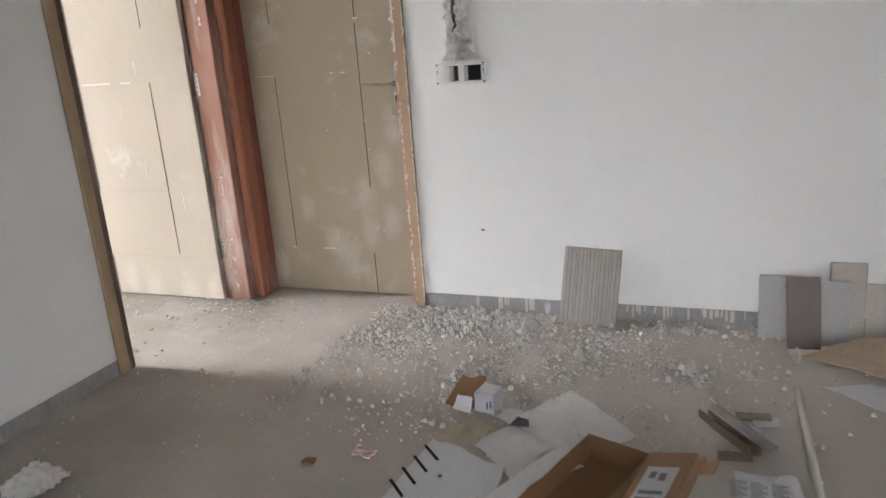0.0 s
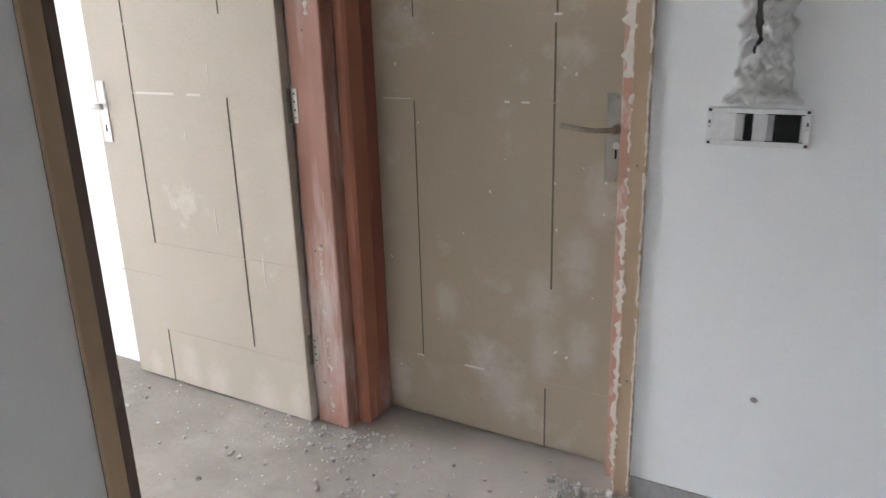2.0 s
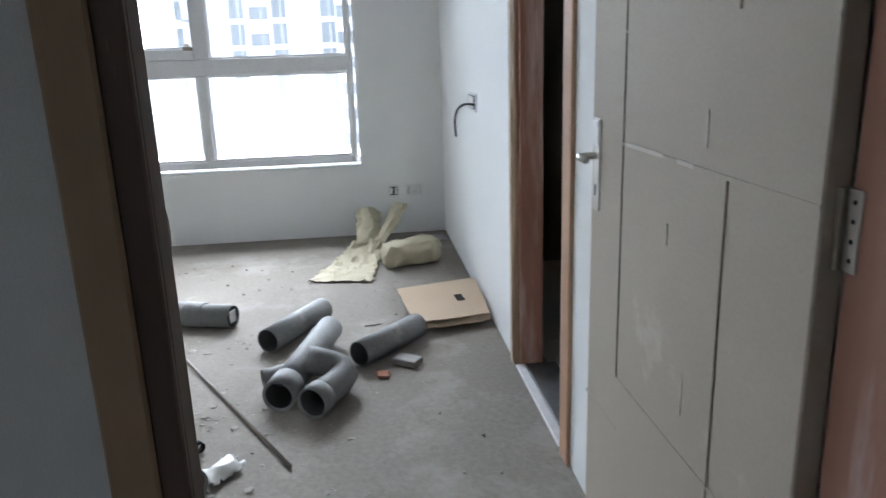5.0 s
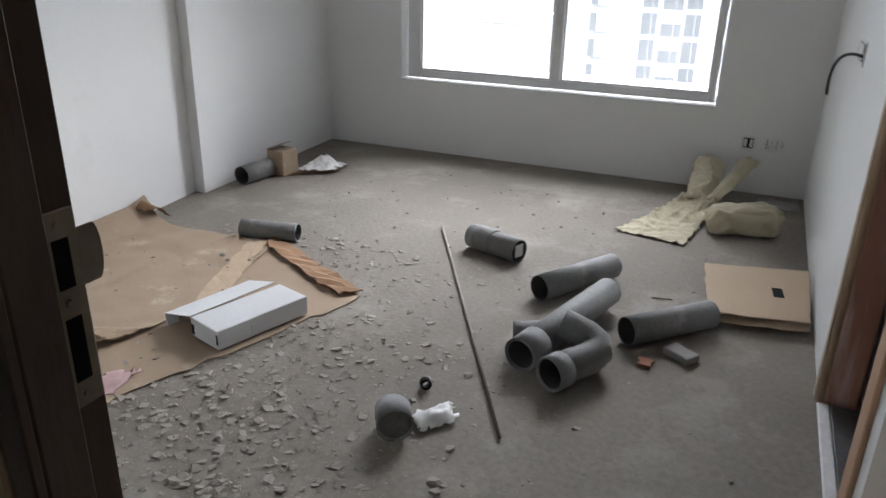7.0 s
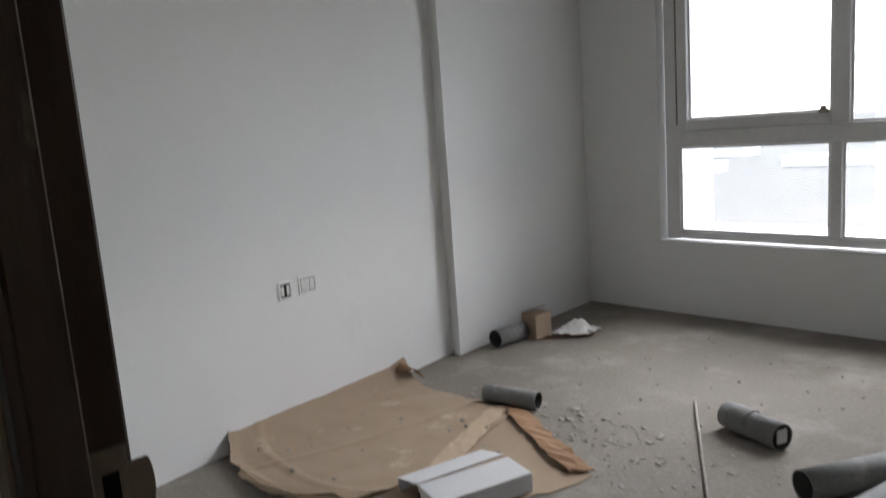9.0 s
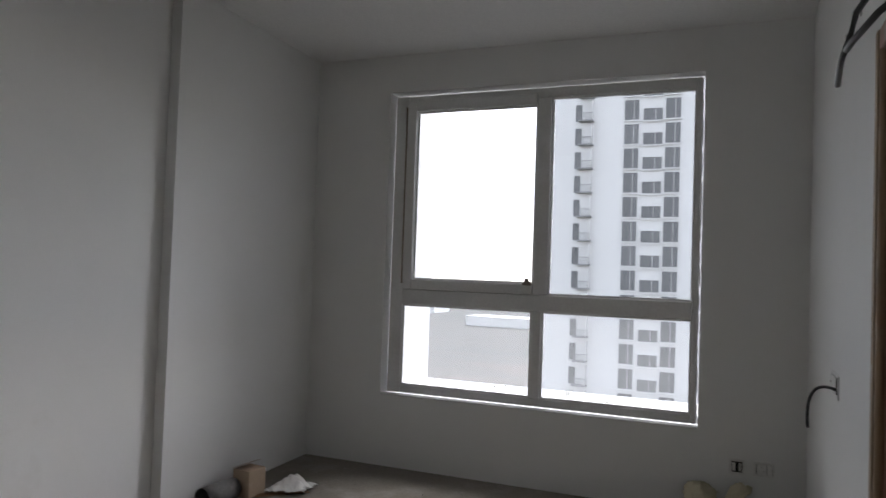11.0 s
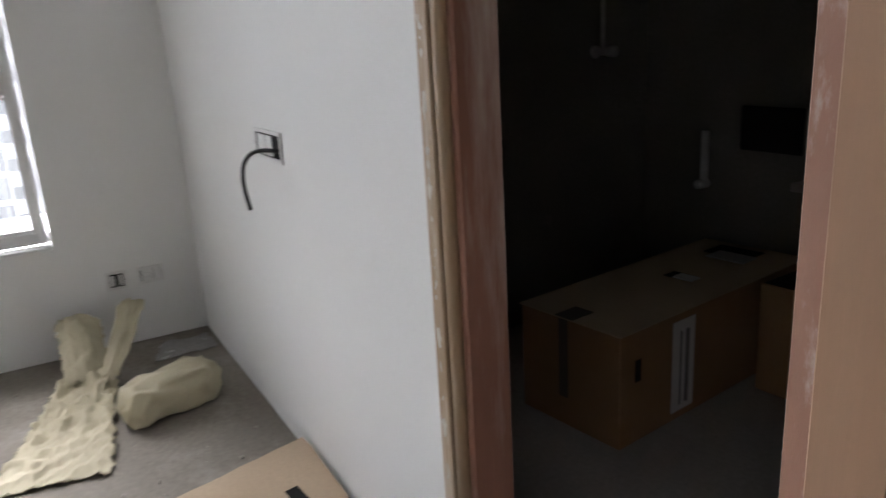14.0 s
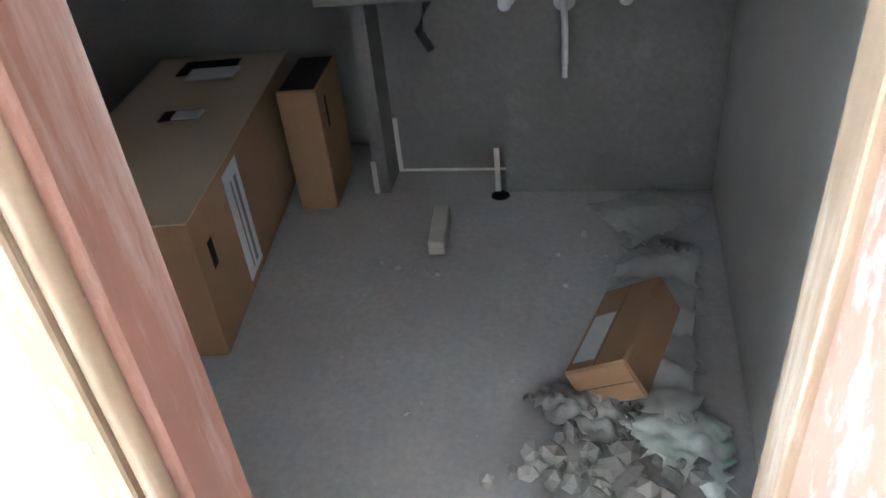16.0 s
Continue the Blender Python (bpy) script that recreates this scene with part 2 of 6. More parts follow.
def glass_mat():
    m = bpy.data.materials.new("window_glass")
    m.use_nodes = True
    nd, ln = m.node_tree.nodes, m.node_tree.links
    nd.remove(nd["Principled BSDF"])
    tr, gl, mx = nd.new("ShaderNodeBsdfTransparent"), nd.new("ShaderNodeBsdfGlossy"), nd.new("ShaderNodeMixShader")
    tr.inputs["Color"].default_value = (0.93, 0.95, 0.95, 1)
    gl.inputs["Roughness"].default_value = 0.02
    fr = nd.new("ShaderNodeFresnel")
    ln.new(fr.outputs[0], mx.inputs[0])
    ln.new(tr.outputs[0], mx.inputs[1])
    ln.new(gl.outputs[0], mx.inputs[2])
    ln.new(mx.outputs[0], nd["Material Output"].inputs["Surface"])
    return m


def frosted_mat():
    m = bpy.data.materials.new("frosted_glass")
    m.use_nodes = True
    bs = m.node_tree.nodes["Principled BSDF"]
    bs.inputs["Base Color"].default_value = (0.10, 0.11, 0.112, 1)
    bs.inputs["Roughness"].default_value = 0.55
    bs.inputs["Transmission Weight"].default_value = 0.9
    return m


def dusty_mat():
    """Clear glass under a thin uneven film of cement dust."""
    m = glass_mat()
    m.name = "dust_filmed_glass"
    nd, ln = m.node_tree.nodes, m.node_tree.links
    clear = nd["Material Output"].inputs["Surface"].links[0].from_socket
    dust, mx = nd.new("ShaderNodeBsdfTranslucent"), nd.new("ShaderNodeMixShader")
    dust.inputs["Color"].default_value = (0.8, 0.79, 0.77, 1)
    co, no, ra = nd.new("ShaderNodeTexCoord"), nd.new("ShaderNodeTexNoise"), nd.new("ShaderNodeMapRange")
    no.inputs["Scale"].default_value, no.inputs["Detail"].default_value = 4.0, 6.0
    ra.inputs["To Min"].default_value, ra.inputs["To Max"].default_value = 0.015, 0.055
    ln.new(co.outputs["Object"], no.inputs["Vector"])
    ln.new(no.outputs[0], ra.inputs["Value"])
    ln.new(ra.outputs[0], mx.inputs[0])
    ln.new(clear, mx.inputs[1])
    ln.new(dust.outputs[0], mx.inputs[2])
    ln.new(mx.outputs[0], nd["Material Output"].inputs["Surface"])
    return m


GLASS, FROSTED, DUSTY = glass_mat(), frosted_mat(), dusty_mat()


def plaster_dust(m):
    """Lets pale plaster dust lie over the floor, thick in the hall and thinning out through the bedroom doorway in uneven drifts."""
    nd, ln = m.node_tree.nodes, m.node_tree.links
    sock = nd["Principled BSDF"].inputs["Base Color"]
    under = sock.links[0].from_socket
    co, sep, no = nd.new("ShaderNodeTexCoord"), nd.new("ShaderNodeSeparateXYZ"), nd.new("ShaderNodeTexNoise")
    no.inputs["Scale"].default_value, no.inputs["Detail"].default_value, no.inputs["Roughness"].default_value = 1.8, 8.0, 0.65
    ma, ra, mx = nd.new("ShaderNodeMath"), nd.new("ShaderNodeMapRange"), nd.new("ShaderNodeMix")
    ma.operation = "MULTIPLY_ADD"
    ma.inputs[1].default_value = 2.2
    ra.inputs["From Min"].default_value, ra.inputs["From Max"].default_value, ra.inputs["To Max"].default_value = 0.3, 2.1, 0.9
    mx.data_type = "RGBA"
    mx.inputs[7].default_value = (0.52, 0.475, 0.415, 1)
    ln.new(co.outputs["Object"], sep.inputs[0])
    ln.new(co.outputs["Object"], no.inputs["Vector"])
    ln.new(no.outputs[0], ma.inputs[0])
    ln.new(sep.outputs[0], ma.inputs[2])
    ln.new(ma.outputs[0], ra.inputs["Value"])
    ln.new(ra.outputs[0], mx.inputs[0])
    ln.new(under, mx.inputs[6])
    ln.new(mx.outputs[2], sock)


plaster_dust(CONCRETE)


def scuffed(m, spots, colour, most=0.27):
    """Rubs cloudy pale scuffs into a painted board around the spots given as (x, z, radius)."""
    nd, ln = m.node_tree.nodes, m.node_tree.links
    sock = nd["Principled BSDF"].inputs["Base Color"]
    co, no = nd.new("ShaderNodeTexCoord"), nd.new("ShaderNodeTexNoise")
    no.inputs["Scale"].default_value, no.inputs["Detail"].default_value, no.inputs["Roughness"].default_value = 13.0, 10.0, 0.82
    ln.new(co.outputs["Object"], no.inputs["Vector"])
    for x, z, rad in spots:
        mp, gr, ml, ra, mx = nd.new("ShaderNodeMapping"), nd.new("ShaderNodeTexGradient"), nd.new("ShaderNodeMath"), nd.new("ShaderNodeMapRange"), nd.new("ShaderNodeMix")
        mp.inputs["Scale"].default_value = (1.15 / rad, 0, 0.6 / rad)
        mp.inputs["Location"].default_value = (-1.15 * x / rad, 0, -0.6 * z / rad)
        gr.gradient_type = "SPHERICAL"
        ml.operation = "MULTIPLY"
        ra.inputs["From Min"].default_value, ra.inputs["From Max"].default_value, ra.inputs["To Max"].default_value = 0.22, 0.42, most
        mx.data_type = "RGBA"
        mx.inputs[7].default_value = (*colour, 1)
        ln.new(co.outputs["Object"], mp.inputs["Vector"])
        ln.new(mp.outputs[0], gr.inputs["Vector"])
        ln.new(gr.outputs["Fac"], ml.inputs[0])
        ln.new(no.outputs[0], ml.inputs[1])
        ln.new(ml.outputs[0], ra.inputs["Value"])
        ln.new(sock.links[0].from_socket, mx.inputs[6])
        ln.new(ra.outputs[0], mx.inputs[0])
        ln.new(mx.outputs[2], sock)


scuffed(DUSTLEAF, ((0.62, 0.50, 0.13), (0.63, 0.32, 0.12), (0.74, 0.36, 0.12), (0.42, 0.27, 0.11), (0.50, 0.16, 0.14), (0.72, 0.62, 0.12), (0.78, 0.80, 0.12), (0.12, 0.12, 0.10), (0.30, 0.42, 0.10)), (0.55, 0.53, 0.50))
scuffed(LEAF, ((-0.66, 0.10, 0.12), (-0.52, 0.05, 0.14), (-0.30, 0.04, 0.14), (-0.15, 0.06, 0.10), (-0.85, 0.05, 0.08)), (0.62, 0.60, 0.56))
scuffed(PINKWOOD, ((-0.03, 0.42, 0.10), (0.0, 0.22, 0.12), (-0.05, 0.12, 0.10), (-0.03, 1.95, 0.12)), (0.62, 0.60, 0.60))
scuffed(REDWOOD, ((0.06, 0.10, 0.12), (0.05, 0.0, 0.10)), (0.50, 0.42, 0.38))


# ---- building helpers ----
def box(bm, x0, y0, z0, x1, y1, z1, bevel=0.0, m=None):
    """Adds a box, bevelled if asked, moved by the matrix m."""
    vs = [bm.verts.new(v) for v in ((x0, y0, z0), (x1, y0, z0), (x1, y1, z0), (x0, y1, z0), (x0, y0, z1), (x1, y0, z1), (x1, y1, z1), (x0, y1, z1))]
    fs = [bm.faces.new([vs[i] for i in f]) for f in ((3, 2, 1, 0), (4, 5, 6, 7), (0, 1, 5, 4), (1, 2, 6, 5), (2, 3, 7, 6), (3, 0, 4, 7))]
    if bevel:
        es = list({e for f in fs for e in f.edges})
        out = bmesh.ops.bevel(bm, geom=es, offset=bevel, segments=1, affect="EDGES")
        vs = list({v for f in out["faces"] for v in f.verts} | {v for v in vs if v.is_valid})
    if m is not None:
        bmesh.ops.transform(bm, matrix=m, verts=[v for v in vs if v.is_valid])
    return vs


def boxes(*rows, bevel=0.0):
    bm = bmesh.new()
    for r in rows:
        box(bm, *r, bevel=bevel)
    return bm


def mesh_of(name, bm, material, smooth=False):
    me = bpy.data.meshes.new(name)
    bm.to_mesh(me)
    bm.free()
    me.materials.append(material)
    if smooth:
        for p in me.polygons:
            p.use_smooth = True
    return me


def part(name, bm, material, parent, label="", smooth=False):
    ob = new(name, mesh_of(name, bm, material, smooth))
    ob.parent = parent
    return tagged(ob, label)


def setting(name, bm, material, label, smooth=False):
    return tagged(new(name, mesh_of(name, bm, material, smooth)), label, name.split("_")[0], "", "structure")


def thing(name, label, category, m=None, group="", kind=""):
    ob = new(name)
    ob.empty_display_size = 0.05
    if m is not None:
        ob.matrix_world = m
    return tagged(ob, label, category, group, kind)


def single(name, bm, material, label, category, m=None, group="", smooth=False, kind=""):
    """A thing that is one mesh."""
    ob = new(name, mesh_of(name, bm, material, smooth))
    if m is not None:
        ob.matrix_world = m
    return tagged(ob, label, category, group, kind)


def tube(bm, pts, r, r_in=0.0, seg=20, caps=True):
    """A pipe along the points; hollow if r_in is given."""
    pts = [Vector(p) for p in pts]
    rings = {r: []}
    if r_in:
        rings[r_in] = []
    for i, p in enumerate(pts):
        a, b = pts[max(i - 1, 0)], pts[min(i + 1, len(pts) - 1)]
        d = (b - a).normalized()
        u = d.cross(Vector((0, 0, 1)))
        u = u.normalized() if u.length > 1e-4 else Vector((1, 0, 0))
        w = u.cross(d)
        for rad, ring in rings.items():
            ring.append([bm.verts.new(p + rad * (math.cos(k * math.tau / seg) * u + math.sin(k * math.tau / seg) * w)) for k in range(seg)])
    for rad, ring in rings.items():
        for a, b in zip(ring, ring[1:]):
            for k in range(seg):
                q = (a[k], a[(k + 1) % seg], b[(k + 1) % seg], b[k])
                bm.faces.new(q if rad == r else q[::-1])
    if r_in:
        for e in (0, -1):
            a, b = rings[r][e], rings[r_in][e]
            for k in range(seg):
                q = (a[k], b[k], b[(k + 1) % seg], a[(k + 1) % seg])
                bm.faces.new(q if e == 0 else q[::-1])
    elif caps:
        bm.faces.new(rings[r][0][::-1])
        bm.faces.new(rings[r][-1])
    bmesh.ops.recalc_face_normals(bm, faces=bm.faces)
    return bm


def sheet(corners, nx, ny, height, thick=0.003, ragged=0.0, seed=0):
    """A thin sheet over four corners (x, y); height(u, v, x, y) gives its z; edges may be ragged."""
    rnd = random.Random(seed)
    bm = bmesh.new()
    a, b, c, d = (Vector((*p, 0)) for p in corners)
    top = []
    for j in range(ny + 1):
        row = []
        for i in range(nx + 1):
            u, v = i / nx, j / ny
            p = (a * (1 - u) + b * u) * (1 - v) + (d * (1 - u) + c * u) * v
            if ragged and (i in (0, nx) or j in (0, ny)):
                p += Vector((rnd.uniform(-ragged, ragged), rnd.uniform(-ragged, ragged), 0))
            p.z = max(0.002, height(u, v, p.x, p.y))
            row.append(bm.verts.new(p))
        top.append(row)
    for j in range(ny):
        for i in range(nx):
            bm.faces.new((top[j][i], top[j][i + 1], top[j + 1][i + 1], top[j + 1][i]))
    bmesh.ops.recalc_face_normals(bm, faces=bm.faces)
    if bm.faces[:][0].normal.z < 0:
        bmesh.ops.reverse_faces(bm, faces=bm.faces[:])
    geo = bmesh.ops.extrude_face_region(bm, geom=bm.faces[:])
    bmesh.ops.translate(bm, vec=(0, 0, thick), verts=[g for g in geo["geom"] if isinstance(g, bmesh.types.BMVert)])
    bmesh.ops.recalc_face_normals(bm, faces=bm.faces)
    return bm


def n3(x, y, z=0.0):
    return noise.noise(Vector((x, y, z)))


def chips(name, count, where, sizes, material, label, category, seed, flat=0.45):
    """Loose broken pieces as one mesh; where(rnd) gives (x, y) of each."""
    rnd = random.Random(seed)
    verts, faces = [], []
    for _ in range(count):
        x, y = where(rnd)
        s = sizes[0] * (sizes[1] / sizes[0]) ** (rnd.random() ** 2.2)
        h = s * rnd.uniform(flat * 0.6, flat * 1.4)
        a = rnd.uniform(0, math.tau)
        k = rnd.choice((4, 5, 5, 6))
        base = len(verts)
        tx, ty = rnd.uniform(-0.25, 0.25), rnd.uniform(-0.25, 0.25)
        for lvl in (0, 1):
            for i in range(k):
                t = a + i * math.tau / k + rnd.uniform(-0.3, 0.3)
                r = s * 0.5 * rnd.uniform(0.65, 1.2) * (0.72 if lvl else 1)
                px, py = r * math.cos(t), 0.75 * r * math.sin(t)
                ca, sa = math.cos(a), math.sin(a)
                qx, qy = px * ca - py * sa, px * sa + py * ca
                verts.append((x + qx, y + qy, max(0.0015, lvl * h * rnd.uniform(0.75, 1.1) + (tx * qx + ty * qy) * lvl)))
        faces.append(tuple(base + i for i in reversed(range(k))))
        faces.append(tuple(base + k + i for i in range(k)))
        faces += [(base + i, base + (i + 1) % k, base + k + (i + 1) % k, base + k + i) for i in range(k)]
    me = bpy.data.meshes.new(name)
    me.from_pydata(verts, [], faces)
    me.materials.append(material)
    return tagged(new(name, me), label, category, "", "stuff")


# ---- structure ----
XW, YB = -4.46, 3.29          # window wall, wall between bedroom and bathroom
YE, YD = 3.345, 3.45          # end wall of the hall, face of the closed door
CEIL_Z = 2.95

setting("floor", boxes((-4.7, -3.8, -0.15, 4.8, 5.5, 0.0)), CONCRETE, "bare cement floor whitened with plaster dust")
setting("ceiling", boxes((-4.7, -3.8, CEIL_Z, 4.8, 5.5, CEIL_Z + 0.15)), CEIL, "plain white painted ceiling")
setting("wall_hall_west", boxes((-0.088, -3.6, 0, 0, 2.435, CEIL_Z), (-0.088, 2.435, 2.12, 0, 3.40, CEIL_Z), (-0.088, 3.40, 0, 0.0, 5.3, CEIL_Z)),
        PLASTER, "white putty wall with an unfinished lower edge")
setting("wall_hall_end", boxes((0.925, YE, 0.064, 4.6, 3.5, CEIL_Z), (0.03, YE, 2.12, 0.925, 3.5, CEIL_Z)), PLASTER, "white putty wall with a chased conduit slot")
setting("wall_hall_east", boxes((4.6, -3.8, 0, 4.75, 3.5, CEIL_Z)), PLASTER, "plain white putty wall")
# Out of view; the opening is added and sized to set hall light.
setting("wall_hall_south", boxes((-0.12, -3.8, 0, 2.4, -3.6, CEIL_Z), (2.4, -3.8, 2.1, 3.08, -3.6, CEIL_Z), (3.08, -3.8, 0, 4.6, -3.6, CEIL_Z)),
        PLASTER, "unseen white putty wall with an opening added to light the hall")
setting("wall_closet", boxes((1.0, 3.5, 0, 1.1, 5.3, CEIL_Z)), PLASTER, "plain putty wall")


def slanted(name, p, q, back, z0, z1, material, label):
    """A wall whose room face runs from p to q in plan, with its back at y = back."""
    bm = bmesh.new()
    vs = [bm.verts.new((x, y, z)) for z in (z0, z1) for x, y in (p, q, (q[0], back), (p[0], back))]
    for f in ((3, 2, 1, 0), (4, 5, 6, 7), (0, 1, 5, 4), (1, 2, 6, 5), (2, 3, 7, 6), (3, 0, 4, 7)):
        bm.faces.new([vs[i] for i in f])
    bmesh.ops.recalc_face_normals(bm, faces=bm.faces)
    return setting(name, bm, material, label)


slanted("wall_bedroom_south", (-2.905, -0.035), (-0.088, 0.304), -0.3, 0, CEIL_Z, PLASTER, "white putty wall with two empty socket boxes")
slanted("wall_bedroom_column", (-4.46, -0.06), (-2.905, 0.035), -0.3, 0, CEIL_Z, PLASTER, "white putty wall stepping forward as a column")
WY0, WY1, WZ0, WZ1 = 0.548, 2.70, 0.502, 2.68
setting("wall_window", boxes((XW - 0.2, -0.3, 0, XW, WY0, CEIL_Z), (XW - 0.2, WY1, 0, XW, 3.5, CEIL_Z),
                             (XW - 0.2, WY0, 0, XW, WY1, WZ0), (XW - 0.2, WY0, WZ1, XW, WY1, CEIL_Z)), PLASTER, "white putty wall around the large window")
BX0, BX1 = -2.065, -1.386     # bathroom doorway
setting("wall_bathroom", boxes((XW, YB, 0, BX0, YB + 0.10, CEIL_Z), (BX0, YB, 2.1, -1.352, YB + 0.13, CEIL_Z), (-1.352, YB, 0, -0.088, YB + 0.13, CEIL_Z)),
        PLASTER, "white putty wall beside the bathroom door")
YI, YBACK = YB + 0.13, 5.25
setting("wall_bathroom_inner", boxes((-3.5, YB + 0.10, 0, BX0, YB + 0.108, CEIL_Z), (BX0, YI, 2.1, BX1, YI + 0.012, CEIL_Z)), CEMENT, "raw cement render inside the bathroom")
setting("wall_bathroom_west", boxes((-3.65, YB + 0.1, 0, -3.5, YBACK, 1.0), (-3.65, YB + 0.1, 2.12, -3.5, YBACK, CEIL_Z),
                                    (-3.65, YB + 0.1, 1.0, -3.5, 3.88, 2.12), (-3.65, 4.12, 1.0, -3.5, YBACK, 2.12)), CEMENT, "raw cement wall with a ventilator window")
setting("wall_bathroom_back", boxes((-3.65, YBACK, 0, 1.1, YBACK + 0.15, CEIL_Z)), CEMENT, "raw grey cement render wall")
def east_wall():
    """The bathroom's east wall runs slightly askew."""
    bm = bmesh.new()
    vs = [bm.verts.new((x, y, z)) for z in (0, CEIL_Z) for x, y in ((-1.325, YI), (-1.19, YBACK), (-1.0, YBACK), (-1.0, YI))]
    for f in ((3, 2, 1, 0), (4, 5, 6, 7), (0, 1, 5, 4), (1, 2, 6, 5), (2, 3, 7, 6), (3, 0, 4, 7)):
        bm.faces.new([vs[i] for i in f])
    bmesh.ops.recalc_face_normals(bm, faces=bm.faces)
    return bm


setting("wall_bathroom_east", east_wall(), PALECEMENT, "smooth grey-beige cement wall beside the bathroom door")
setting("bathroom_screed", boxes((-3.5, YI, 0.0, -1.2, YBACK, 0.004)), BATHFLOOR, "grey dusty cement screed of the bathroom")

# skirtings
setting("skirting_end", boxes((0.925, YE - 0.006, 0, 4.6, YE + 0.02, 0.064)), SKIRT, "raw cement skirting band with dripped white paint")
setting("skirting_west", boxes((0.0, -3.6, 0, 0.006, 2.43, 0.06)), SKIRT, "raw cement skirting band with dripped white paint")
drips = bmesh.new()
rnd = random.Random(4)
for i in range(34):
    x = rnd.choice((1.35, 1.9, 2.05, 2.15, 2.2)) + rnd.uniform(-0.09, 0.09)
    w, d = rnd.uniform(0.002, 0.006), rnd.uniform(0.02, 0.058)
    box(drips, x - w, YE - 0.0085, 0.064 - d, x + w, YE - 0.006, 0.067)
setting("trim_paint_drips", drips, SMEAR, "white paint drips running over the skirting")

# ---- outside ----
setting("ground", boxes((-2600, -1800, -31, 900, 1800, -30)), LAND, "hazy pale land far below the tower block")
fin = boxes((-5.15, 0.3, -2, XW - 0.2, 0.61, 3.4), (-5.15, 0.61, 0.30, XW - 0.2, 3.4, 0.545))
setting("ledge", fin, FACADE, "white outside ledge and fin beside the window")
crumbs = random.Random(8)
chips("ledge_debris", 60, lambda r: (r.uniform(-5.1, -4.7), r.uniform(0.7, 2.6)), (0.01, 0.05), RUBBLE, "grey crumbs lying on the outside ledge", "debris", 8)
scene.objects["ledge_debris"].location.z = 0.545


def tower(x, y0, y1, top):
    t = thing("tower_block", "white concrete tower block with stacked windows and small balconies", "building")
    part("wall", boxes((x - 18, y0, -30, x, y1, top)), FACADE, t)
    part("roof", boxes((x - 18, y0 + 0.4, top, x - 0.4, y1 - 0.4, top + 0.5), (x - 8, -6.4, top + 0.5, x - 2, -3.9, top + 2.2)), FACADE, t)

    def kind(w, h):
        pane = mesh_of("window", boxes((0, 0, 0, 0.06, w, h)), TOWERGLASS)
        rim = mesh_of("window_frame", boxes((0.06, -0.08, -0.1, 0.14, 0.02, h + 0.1), (0.06, w - 0.02, -0.1, 0.14, w + 0.08, h + 0.1), (0.06, 0.02, h, 0.14, w - 0.02, h + 0.1),
                                            (0.06, -0.08, -0.22, 0.3, w + 0.08, -0.1), (0.06, w * 0.62, 0, 0.1, w * 0.62 + 0.05, h)), FACADE)
        return pane, rim

    tall, wide = kind(1.7, 2.3), kind(2.2, 1.35)
    deck = mesh_of("balcony", boxes((0, 0, 0, 1.2, 1.7, 0.15), (1.1, 0, 0.9, 1.2, 1.7, 0.98),
                                    *[(1.13, 0.05 + 0.2 * k, 0.15, 1.17, 0.09 + 0.2 * k, 0.9) for k in range(9)]), RAIL)
    glazed = mesh_of("balcony_door", boxes((0, 0, 0, 0.08, 0.75, 2.0)), TOWERGLASS)
    fin_m = mesh_of("balcony_screen", boxes((0, 0, 0, 0.9, 0.12, 2.3)), FACADE)
    for k in range(18):
        zb = top - 3.2 - 2.86 * k
        for yy, dz, (pane, rim) in ((-10.85, 0.0, tall), (-8.69, -0.12, wide), (-6.19, 0.0, tall), (-0.8, 0.0, tall), (1.0, -0.12, wide), (3.6, 0.0, tall)):
            w = new("window", pane)
            w.parent, w.location = t, (x + 0.01, yy, zb + dz)
            f = new("window_frame", rim)
            f.parent, f.location = w, (0, 0, 0)
        b = new("balcony", deck)
        b.parent, b.location = t, (x, -16.1, zb - 0.1)
        d = new("balcony_door", glazed)
        d.parent, d.location = b, (0.01, -0.55, 0.15)
        p = new("balcony_screen", fin_m)
        p.parent, p.location = b, (0.0, 1.45, 0.15)
    return t


tower(-86, -20.2, 12, 26.0)


def far_block(x, y, w, h, d):
    t = thing("far_building", "low hazy building far off on the land", "building", Matrix.Translation((x, y, -30)), "far buildings")
    part("wall", boxes((0, 0, 0, d, w, h)), FACADE, t)
    part("roof", boxes((-0.5, -0.5, h, d + 0.5, w + 0.5, h + 0.6)), FACADE, t)


for fx, fy, fw, fh, fd in ((-420, -150, 70, 5, 20), (-380, -230, 60, 5, 16), (-520, -300, 90, 7, 30), (-600, -130, 110, 7, 25), (-700, -420, 120, 9, 30)):
    far_block(fx, fy, fw, fh, fd)
# ---- window of the bedroom ----
win = setting("window_1", boxes((XW - 0.13, WY0 + 0.02, WZ0 + 0.02, XW - 0.06, WY0 + 0.125, WZ1 - 0.02), (XW - 0.13, WY1 - 0.05, WZ0 + 0.02, XW - 0.06, WY1 - 0.015, WZ1 - 0.02),
                                (XW - 0.13, WY0 + 0.125, WZ0 + 0.02, XW - 0.06, WY1 - 0.05, WZ0 + 0.075), (XW - 0.13, WY0 + 0.125, WZ1 - 0.09, XW - 0.06, WY1 - 0.05, WZ1 - 0.02), bevel=0.006),
              UPVC, "large grey-white framed window with four panes")
part("transom", boxes((XW - 0.125, WY0 + 0.125, 1.155, XW - 0.045, WY1 - 0.05, 1.266), bevel=0.006), UPVC, win)
